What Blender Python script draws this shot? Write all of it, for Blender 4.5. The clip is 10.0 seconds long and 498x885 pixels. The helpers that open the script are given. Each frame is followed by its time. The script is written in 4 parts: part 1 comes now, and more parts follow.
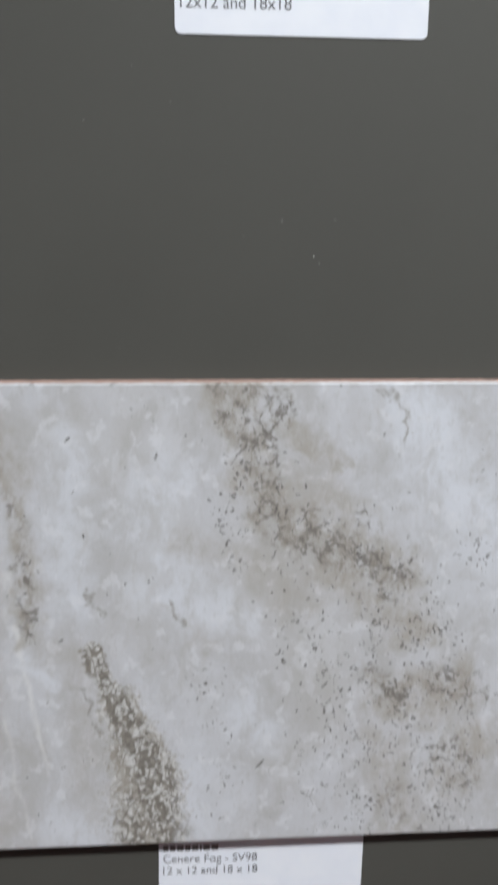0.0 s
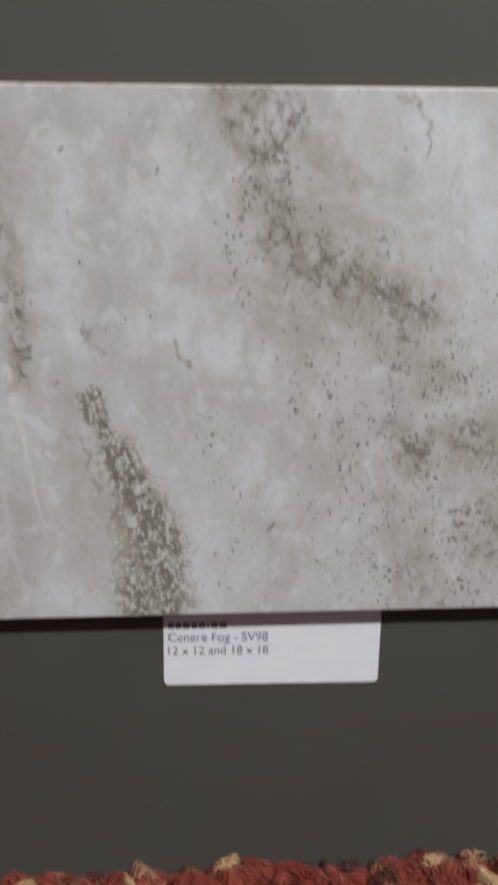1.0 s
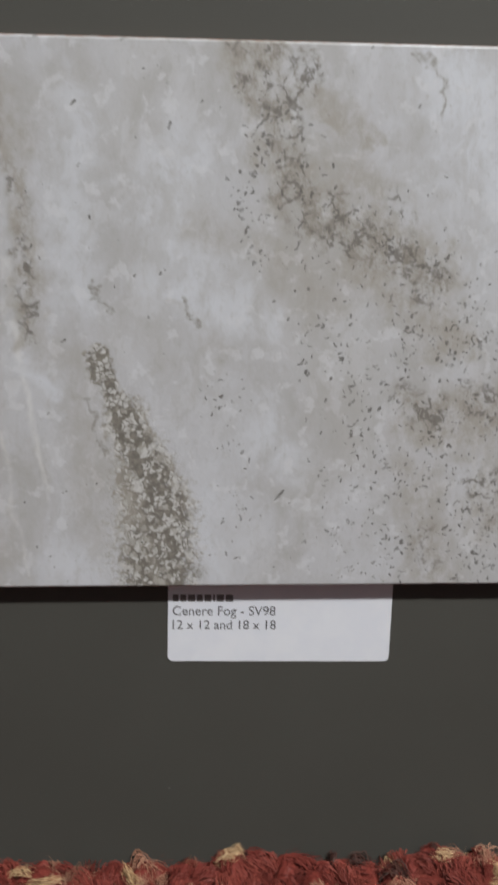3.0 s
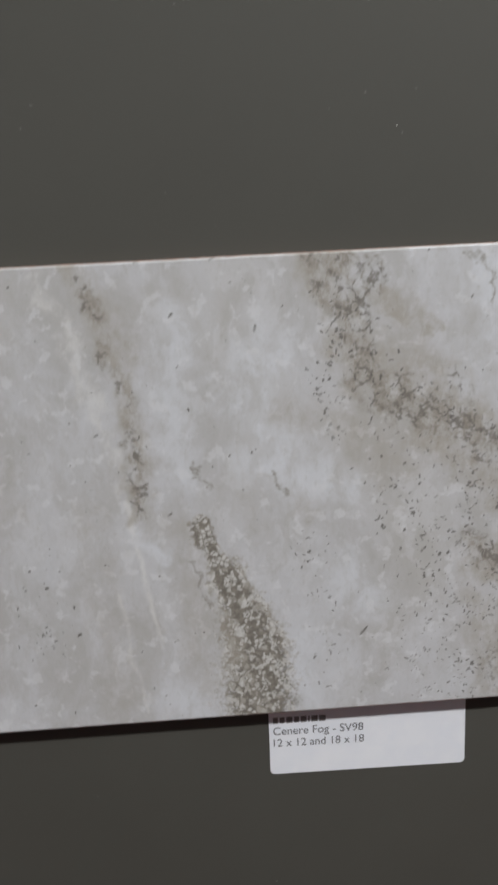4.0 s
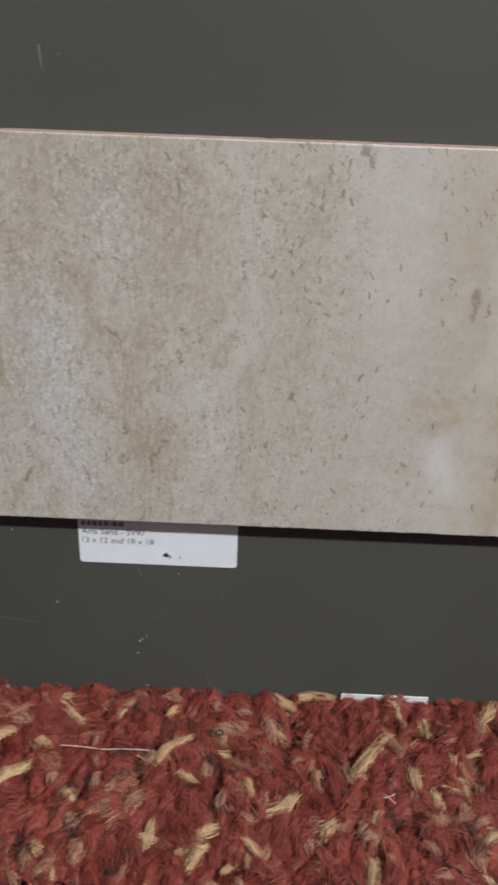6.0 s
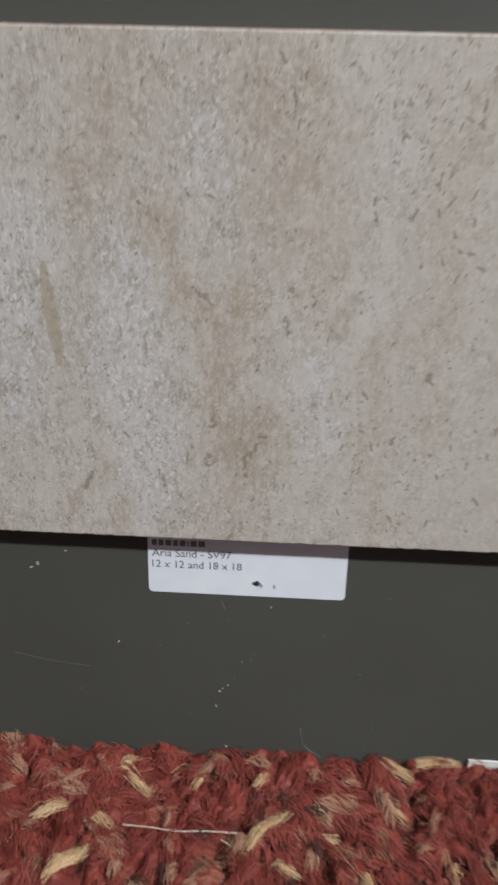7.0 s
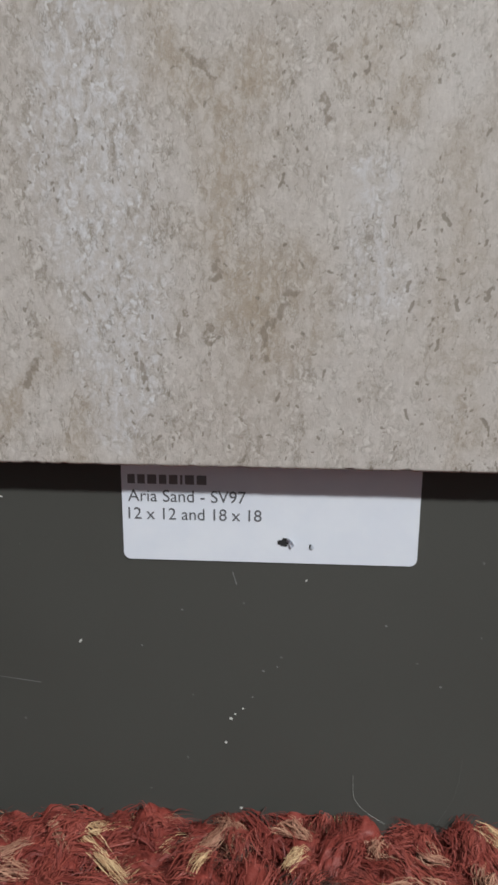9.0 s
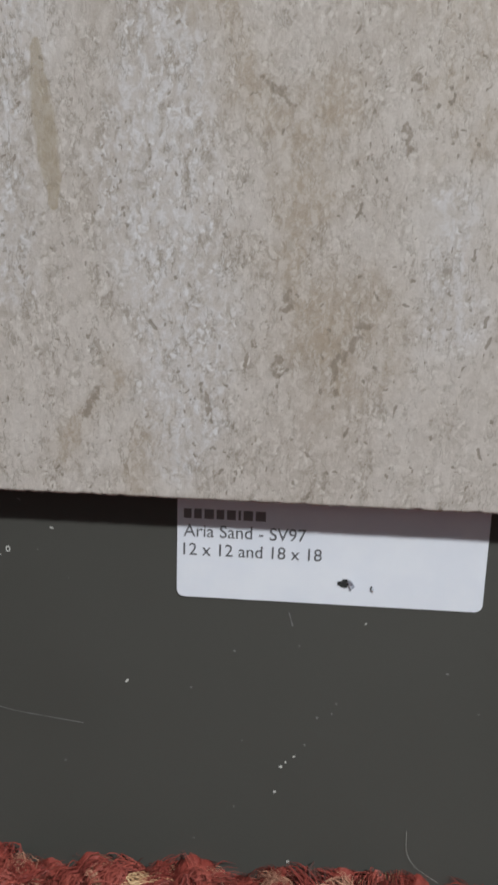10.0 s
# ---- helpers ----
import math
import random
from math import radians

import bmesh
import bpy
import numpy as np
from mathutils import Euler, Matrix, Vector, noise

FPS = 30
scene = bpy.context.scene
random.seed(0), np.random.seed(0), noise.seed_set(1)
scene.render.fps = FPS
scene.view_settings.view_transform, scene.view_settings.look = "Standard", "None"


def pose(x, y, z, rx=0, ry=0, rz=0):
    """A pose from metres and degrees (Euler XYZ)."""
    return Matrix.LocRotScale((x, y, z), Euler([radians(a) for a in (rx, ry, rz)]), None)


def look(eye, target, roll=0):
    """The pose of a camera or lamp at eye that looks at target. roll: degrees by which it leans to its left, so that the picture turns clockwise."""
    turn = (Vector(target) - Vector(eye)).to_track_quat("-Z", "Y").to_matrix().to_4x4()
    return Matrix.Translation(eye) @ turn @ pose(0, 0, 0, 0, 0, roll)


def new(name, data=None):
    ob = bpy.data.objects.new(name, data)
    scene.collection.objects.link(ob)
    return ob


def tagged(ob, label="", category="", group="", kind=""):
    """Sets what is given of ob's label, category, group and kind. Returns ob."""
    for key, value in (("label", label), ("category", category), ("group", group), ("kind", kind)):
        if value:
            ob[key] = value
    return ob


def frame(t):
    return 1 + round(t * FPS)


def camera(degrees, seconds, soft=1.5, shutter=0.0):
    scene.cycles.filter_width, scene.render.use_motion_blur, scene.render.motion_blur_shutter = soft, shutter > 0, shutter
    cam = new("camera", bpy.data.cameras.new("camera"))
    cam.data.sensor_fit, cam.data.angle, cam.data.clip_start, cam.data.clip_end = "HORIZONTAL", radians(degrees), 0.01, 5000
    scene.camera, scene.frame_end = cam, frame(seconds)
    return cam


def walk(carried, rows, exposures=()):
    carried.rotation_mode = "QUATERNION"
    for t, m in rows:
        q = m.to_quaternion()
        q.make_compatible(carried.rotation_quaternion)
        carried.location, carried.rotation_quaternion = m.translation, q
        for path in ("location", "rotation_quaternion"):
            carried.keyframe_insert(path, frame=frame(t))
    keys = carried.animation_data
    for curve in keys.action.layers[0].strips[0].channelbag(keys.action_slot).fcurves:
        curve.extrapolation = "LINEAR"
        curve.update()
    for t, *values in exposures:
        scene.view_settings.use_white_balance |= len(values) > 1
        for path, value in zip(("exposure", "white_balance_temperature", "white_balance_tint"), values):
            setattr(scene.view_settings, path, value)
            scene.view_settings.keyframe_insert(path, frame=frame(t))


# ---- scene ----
cam = camera(33.2, 10.0, soft=2.8, shutter=0.4)
PATH = [
    (0, (-0.013, -0.368, 0.428), (0.122, 1.579, -0.008), 0.4),
    (0.5, (-0.019, -0.391, 0.375), (0.141, 1.551, -0.073), 0.3),
    (1, (-0.013, -0.365, 0.315), (0.103, 1.574, -0.162), 0.1),
    (1.5, (-0.001, -0.372, 0.255), (0.128, 1.575, -0.188), -0.2),
    (2, (0.003, -0.364, 0.252), (0.102, 1.577, -0.222), 0.3),
    (2.2, (-0.014, -0.36, 0.257), (0.152, 1.571, -0.234), 0.6),
    (3.3, (-0.015, -0.371, 0.296), (0.044, 1.596, -0.062), 0.8),
    (3.5, (-0.027, -0.38, 0.312), (0.004, 1.583, -0.071), 0.7),
    (4, (-0.05, -0.395, 0.372), (0.028, 1.558, -0.054), -3.0),
    (4.5, (-0.076, -0.397, 0.418), (0.038, 1.484, -0.253), -3.9),
    (4.7, (-0.143, -0.408, 0.419), (0.016, 1.458, -0.283), -3.4),
    (4.9, (-0.239, -0.421, 0.426), (-0.122, 1.429, -0.335), -3.9),
    (5, (-0.281, -0.419, 0.435), (-0.179, 1.408, -0.374), -3.8),
    (5.1, (-0.317, -0.418, 0.438), (-0.231, 1.393, -0.406), -3.6),
    (5.2, (-0.346, -0.427, 0.434), (-0.283, 1.387, -0.405), -2.4),
    (5.3, (-0.371, -0.441, 0.422), (-0.345, 1.386, -0.391), -1.3),
    (5.5, (-0.423, -0.451, 0.422), (-0.418, 1.361, -0.425), 1.7),
    (5.7, (-0.448, -0.453, 0.424), (-0.458, 1.349, -0.444), 2.1),
    (6, (-0.481, -0.464, 0.422), (-0.502, 1.342, -0.442), 2.1),
    (6.2, (-0.494, -0.471, 0.421), (-0.511, 1.341, -0.427), 1.9),
    (7.3, (-0.539, -0.337, 0.325), (-0.64, 1.513, -0.428), 1.1),
    (7.5, (-0.544, -0.325, 0.308), (-0.641, 1.537, -0.415), 0.5),
    (8, (-0.537, -0.318, 0.274), (-0.658, 1.573, -0.365), 0.2),
    (8.5, (-0.539, -0.301, 0.247), (-0.647, 1.61, -0.336), 0.0),
    (9, (-0.535, -0.275, 0.228), (-0.646, 1.649, -0.307), 0.3),
    (9.5, (-0.557, -0.267, 0.217), (-0.676, 1.669, -0.271), 1.1),
    (10, (-0.555, -0.267, 0.226), (-0.679, 1.676, -0.233), 1.7),
]
walk(cam, [(t, look(eye, target, roll)) for t, eye, target, roll in PATH],
     exposures=[(0.0, 0.09, 6530, 11), (0.5, -0.07, 6750, 12), (1.0, -0.17, 6950, 12), (1.5, -0.20, 6950, 12), (2.2, -0.18, 6900, 12), (3.5, -0.22, 6850, 12), (4.0, -0.20, 6850, 12), (4.5, -0.18, 6850, 11),
                (5.0, 0.08, 7000, 10), (5.5, 0.12, 6900, 10), (6.2, 0.13, 6600, 10), (7.5, 0.15, 6500, 10), (10.0, 0.16, 6500, 10)])

# ---- light: a ceiling spot and an added fill lamp, in a closed room ----
world = bpy.data.worlds.new("world")
scene.world = world
world.use_nodes = True
world.node_tree.nodes["Background"].inputs[0].default_value = (0.9, 0.95, 1.0, 1)
world.node_tree.nodes["Background"].inputs[1].default_value = 0.05


def area_lamp(name, eye, target, sx, sy, watts, colour):
    data = bpy.data.lights.new(name, "AREA")
    data.shape, data.size, data.size_y = "RECTANGLE", sx, sy
    data.energy, data.color = watts, colour
    ob = new(name, data)
    ob.matrix_world = look(eye, target)
    return ob


area_lamp("ceiling_spot", (1.39, -2.10, 3.20), (-0.3, 0, 0.25), 0.21, 0.21, 207, (0.94, 0.985, 1.0))
# wide cool lamp added only to soften the shadows, no known fixture
area_lamp("fill_lamp", (-0.4, -1.9, 3.27), (-0.4, -1.9, 0), 2.4, 1.2, 6, (0.86, 0.95, 1.0))


# ---- node helpers ----
class Mat:
    """A Principled material with short calls for its nodes."""

    def __init__(self, name, roughness=0.5):
        self.m = bpy.data.materials.new(name)
        self.m.use_nodes = True
        self.t = self.m.node_tree
        self.b = self.t.nodes["Principled BSDF"]
        self.b.inputs["Roughness"].default_value = roughness
        self.co = self.add("ShaderNodeTexCoord").outputs["Object"]

    def add(self, kind):
        return self.t.nodes.new(kind)

    def put(self, socket, value):
        if isinstance(value, bpy.types.NodeSocket):
            self.t.links.new(value, socket)
        else:
            socket.default_value = value

    def math(self, op, a, b=0.0, c=0.0, clamp=False):
        n = self.add("ShaderNodeMath")
        n.operation, n.use_clamp = op, clamp
        for s, v in zip(n.inputs, (a, b, c)):
            self.put(s, v)
        return n.outputs[0]

    def vec(self, op, a, b=(0, 0, 0), scale=None):
        n = self.add("ShaderNodeVectorMath")
        n.operation = op
        self.put(n.inputs[0], a)
        if scale is None:
            self.put(n.inputs[1], b)
        else:
            self.put(n.inputs["Scale"], scale)
        return n.outputs[0]

    def noise(self, p, scale, detail=4.0, rough=0.55, colour=False):
        n = self.add("ShaderNodeTexNoise")
        self.put(n.inputs["Vector"], p)
        n.inputs["Scale"].default_value = scale
        n.inputs["Detail"].default_value = detail
        n.inputs["Roughness"].default_value = rough
        return n.outputs["Color" if colour else "Fac"]

    def cells(self, p, scale, feature="F1", rand=1.0):
        n = self.add("ShaderNodeTexVoronoi")
        n.feature = feature
        self.put(n.inputs["Vector"], p)
        n.inputs["Scale"].default_value = scale
        n.inputs["Randomness"].default_value = rand
        return n.outputs

    def turn(self, p, angle, scale):
        n = self.add("ShaderNodeMapping")
        self.put(n.inputs["Vector"], p)
        n.inputs["Rotation"].default_value = (0, radians(angle), 0)
        n.inputs["Scale"].default_value = scale
        return n.outputs[0]

    def ramp(self, x, lo, hi, a=0.0, b=1.0, smooth=True):
        n = self.add("ShaderNodeMapRange")
        n.interpolation_type = "SMOOTHSTEP" if smooth else "LINEAR"
        for s, v in zip(n.inputs, (x, lo, hi, a, b)):
            self.put(s, v)
        return n.outputs[0]

    def mix(self, f, a, b):
        n = self.add("ShaderNodeMix")
        n.data_type = "RGBA"
        self.put(n.inputs[0], f)
        for s, v in ((n.inputs[6], a), (n.inputs[7], b)):
            self.put(s, v if isinstance(v, bpy.types.NodeSocket) else (*v, 1))
        return n.outputs[2]

    def warp(self, p, scale, amount, detail=3.0):
        c = self.vec("SUBTRACT", self.noise(p, scale, detail, colour=True), (0.5, 0.5, 0.5))
        return self.vec("ADD", p, self.vec("SCALE", c, scale=amount))

    def channels(self, name):
        """The four channels of a mesh attribute."""
        n = self.add("ShaderNodeAttribute")
        n.attribute_name = name
        x = self.add("ShaderNodeSeparateColor")
        self.put(x.inputs[0], n.outputs["Color"])
        return (*x.outputs, n.outputs["Alpha"])

    def bump(self, height, strength, distance=0.001):
        n = self.add("ShaderNodeBump")
        n.inputs["Strength"].default_value = strength
        n.inputs["Distance"].default_value = distance
        self.put(n.inputs["Height"], height)
        self.put(self.b.inputs["Normal"], n.outputs[0])

    def colour(self, c):
        self.put(self.b.inputs["Base Color"], c if isinstance(c, bpy.types.NodeSocket) else (*c, 1))


def value_noise(x, z, scale, seed, octaves=4, gain=0.55):
    """Smooth lattice noise, about -0.5 to 0.5, for arrays of places."""
    total, amp, norm = np.zeros_like(x), 1.0, 0.0
    for o in range(octaves):
        px, pz = x * scale + 17.3 * o, z * scale + 9.1 * o
        ix, iz = np.floor(px).astype(np.int64), np.floor(pz).astype(np.int64)
        fx, fz = px - ix, pz - iz
        fx, fz = fx * fx * (3 - 2 * fx), fz * fz * (3 - 2 * fz)

        def corner(a, b):
            h = (a * 374761393 + b * 668265263 + (seed + o) * 1442695041) & 0xFFFFFFFF
            h = ((h ^ (h >> 13)) * 1274126177) & 0xFFFFFFFF
            return (h ^ (h >> 16)) / 4294967295.0 - 0.5

        top = corner(ix, iz) * (1 - fx) + corner(ix + 1, iz) * fx
        low = corner(ix, iz + 1) * (1 - fx) + corner(ix + 1, iz + 1) * fx
        total += amp * (top * (1 - fz) + low * fz)
        norm += amp
        amp, scale = amp * gain, scale * 2.03
    return total / norm


def warped(x, z, steps, seed):
    """Places shifted by noise: steps of (scale, amount)."""
    for i, (scale, amount) in enumerate(steps):
        x, z = (x + amount * 2 * value_noise(x, z, scale, seed + 10 * i), z + amount * 2 * value_noise(x, z, scale, seed + 10 * i + 5))
    return x, z


def vein(xz, points, widths):
    """1 along the line through points, fading to 0 at the half-widths."""
    x, z = xz
    out = np.zeros_like(x)
    for (a, b), (w0, w1) in zip(zip(points, points[1:]), zip(widths, widths[1:])):
        bx, bz = b[0] - a[0], b[1] - a[1]
        h = np.clip(((x - a[0]) * bx + (z - a[1]) * bz) / (bx * bx + bz * bz), 0, 1)
        d = np.hypot(x - a[0] - bx * h, z - a[1] - bz * h)
        f = np.clip(1 - d / (w0 + (w1 - w0) * h), 0, 1)
        out = np.maximum(out, f * f * (3 - 2 * f))
    return out


def most(*masks):
    return np.maximum.reduce(masks)


# ---- materials ----
def plain(name, colour, roughness=0.5, grain=0.0, scale=400.0):
    k = Mat(name, roughness)
    if grain:
        n = k.noise(k.co, scale, 5, 0.6)
        dark = tuple(c * (1 - grain) for c in colour)
        k.colour(k.mix(k.ramp(n, 0.35, 0.65), dark, colour))
        k.bump(n, 0.15, 0.0004)
    else:
        k.colour(colour)
    return k.m


def board_paint():
    k = Mat("dark_board_paint", 0.7)
    k.b.inputs["Specular IOR Level"].default_value = 0.45
    big = k.noise(k.co, 5, 4, 0.6)
    small = k.noise(k.co, 700, 3, 0.5)
    c = k.mix(k.ramp(big, 0.3, 0.7), (0.0555, 0.0545, 0.0475), (0.0625, 0.0615, 0.0540))
    scuff = k.noise(k.turn(k.co, 20, (40, 1, 9)), 4, 6, 0.7)
    c = k.mix(k.ramp(scuff, 0.66, 0.85, 0, 0.25), c, (0.10, 0.10, 0.095))
    dust = k.cells(k.warp(k.co, 300, 0.003), 130)
    rare = k.math("MULTIPLY", k.ramp(dust["Distance"], 0.03, 0.09, 1, 0), k.math("GREATER_THAN", k.noise(dust["Position"], 900, 0), 0.66))
    c = k.mix(k.math("MULTIPLY", rare, 0.35), c, (0.25, 0.25, 0.24))
    k.colour(c)
    k.put(k.b.inputs["Roughness"], k.ramp(big, 0.3, 0.7, 0.68, 0.76))
    k.bump(k.math("ADD", small, k.math("MULTIPLY", k.noise(k.co, 120, 2), 1.5)), 0.04, 0.0006)
    return k.m


FOG_X, FOG_Z = -0.175, 0.145
SAND_X, SAND_Z = -0.690, 0.1452


def scatter(box, count, seed, density, length, width, lean, spread):
    """Short strokes (x, z, length, half-width, angle) strewn over box, as thickly as density says."""
    rng = np.random.default_rng(seed)
    x, z = rng.uniform(box[0], box[1], count), rng.uniform(box[2], box[3], count)
    keep = rng.uniform(0, 1, count) < density(x, z)
    n = int(keep.sum())
    size = rng.uniform(0, 1, n) ** 1.6
    return np.stack([x[keep], z[keep], length[0] + (length[1] - length[0]) * size, width[0] + (width[1] - width[0]) * size * rng.uniform(0.5, 1, n),
                     radians(lean) + rng.normal(0, radians(spread), n)], 1)


def stamped(x, z, strokes, res=0.0003):
    """1 on the strokes' middle lines, 0.5 at their half-widths, 0 at twice that."""
    x0, z0 = x.min() - 0.004, z.min() - 0.004
    nx, nz = int((x.max() + 0.004 - x0) / res) + 2, int((z.max() + 0.004 - z0) / res) + 2
    img = np.zeros((nz, nx))
    for cx, cz, length, w, a in strokes:
        r = length / 2 + 2 * w
        i0, i1 = max(int((cx - r - x0) / res), 0), min(int((cx + r - x0) / res) + 2, nx)
        j0, j1 = max(int((cz - r - z0) / res), 0), min(int((cz + r - z0) / res) + 2, nz)
        if i1 <= i0 or j1 <= j0:
            continue
        gx, gz = np.meshgrid(x0 + res * np.arange(i0, i1) - cx, z0 + res * np.arange(j0, j1) - cz)
        u = np.clip(gx * math.cos(a) + gz * math.sin(a), -length / 2, length / 2)
        d = np.hypot(gx - u * math.cos(a), gz - u * math.sin(a))
        img[j0:j1, i0:i1] = np.maximum(img[j0:j1, i0:i1], np.clip(1 - d / (2 * w), 0, 1))
    fx, fz = (x - x0) / res, (z - z0) / res
    i, j = np.floor(fx).astype(int), np.floor(fz).astype(int)
    fx, fz = fx - i, fz - j
    return (img[j, i] * (1 - fx) + img[j, i + 1] * fx) * (1 - fz) + (img[j + 1, i] * (1 - fx) + img[j + 1, i + 1] * fx) * fz


def fog_pit_field(x, z):
    """How thickly the grey tile is pitted."""
    q = warped(x, z, ((30, 0.010), (120, 0.005)), 2)
    rows = np.clip(0.5 + 2.2 * value_noise(*warped(x * 1.0 + 0.25 * z, z * 0.22, ((60, 0.004),), 8), 75, 41, 2), 0, 1)
    clump = np.clip(0.45 + 2.4 * value_noise(x, z, 90, 42, 3), 0, 1)
    out = most(
        0.75 * vein(q, ((0.040, 0.262), (0.052, 0.225), (0.060, 0.185), (0.060, 0.145)), (0.020, 0.034, 0.040, 0.040)),
        0.95 * vein(q, ((0.070, 0.290), (0.088, 0.255), (0.100, 0.215), (0.105, 0.150)), (0.020, 0.034, 0.044, 0.040)),
        0.6 * vein(q, ((0.010, 0.345), (0.020, 0.315), (0.046, 0.298), (0.074, 0.282)), (0.022, 0.026, 0.030, 0.024)),
        0.45 * vein(q, ((0.000, 0.320), (0.004, 0.292)), (0.012, 0.009)),
        0.4 * vein(q, ((0.112, 0.295), (0.122, 0.286)), (0.014, 0.014)),
        0.7 * vein(q, ((0.027, 0.243), (0.030, 0.220)), (0.010, 0.008)),
        0.55 * vein(q, ((-0.140, 0.225), (-0.135, 0.190)), (0.018, 0.020)),
        0.4 * vein(q, ((0.160, 0.35), (0.200, 0.24), (0.22, 0.16)), (0.05, 0.06, 0.05)),
        0.5 * vein(q, ((-0.010, 0.233), (0.000, 0.205), (0.003, 0.165)), (0.010, 0.010, 0.010)))
    return 0.006 + out * (0.2 + 0.8 * clump) * (0.3 + 0.7 * rows)


# dark nicks that stand out, some in knots of three or four: x, z, strokes in the knot
FOG_KNOTS = ((-0.032, 0.286, 2), (0.028, 0.245, 5), (-0.010, 0.229, 4), (0.048, 0.262, 3), (0.072, 0.242, 5), (0.050, 0.237, 3), (0.004, 0.315, 5), (0.058, 0.224, 2),
             (0.091, 0.256, 3), (-0.001, 0.308, 3), (-0.043, 0.283, 1), (0.000, 0.205, 3), (0.006, 0.292, 3), (0.116, 0.291, 3), (-0.137, 0.198, 2), (-0.141, 0.193, 2), (-0.145, 0.222, 2))


def fog_pits(x, z):
    rng = np.random.default_rng(5)
    box = (FOG_X, FOG_X + 0.457, FOG_Z, FOG_Z + 0.229)
    knots = [(kx + rng.normal(0, 0.0016), kz + rng.normal(0, 0.0026), rng.uniform(0.0006, 0.0017), rng.uniform(0.00032, 0.00052), rng.normal(0.9, 0.6)) for kx, kz, n in FOG_KNOTS for _ in range(n)]
    nicks = [(0.018, 0.187, 0.0068, 0.0004, 0.93), (0.0075, 0.342, 0.012, 0.0003, 0.86), (-0.029, 0.341, 0.002, 0.0006, 1.2), (-0.068, 0.349, 0.0022, 0.0006, 0.6), (-0.047, 0.3735, 0.002, 0.0006, 0.2), (-0.082, 0.3732, 0.001, 0.0007, 0.2)]
    wx, wz = warped(x, z, ((260, 0.0011), (800, 0.0005)), 44)
    return stamped(wx, wz, np.concatenate([scatter(box, 42000, 6, fog_pit_field, (0.0002, 0.0017), (0.00024, 0.00043), 62, 45), knots, nicks]))


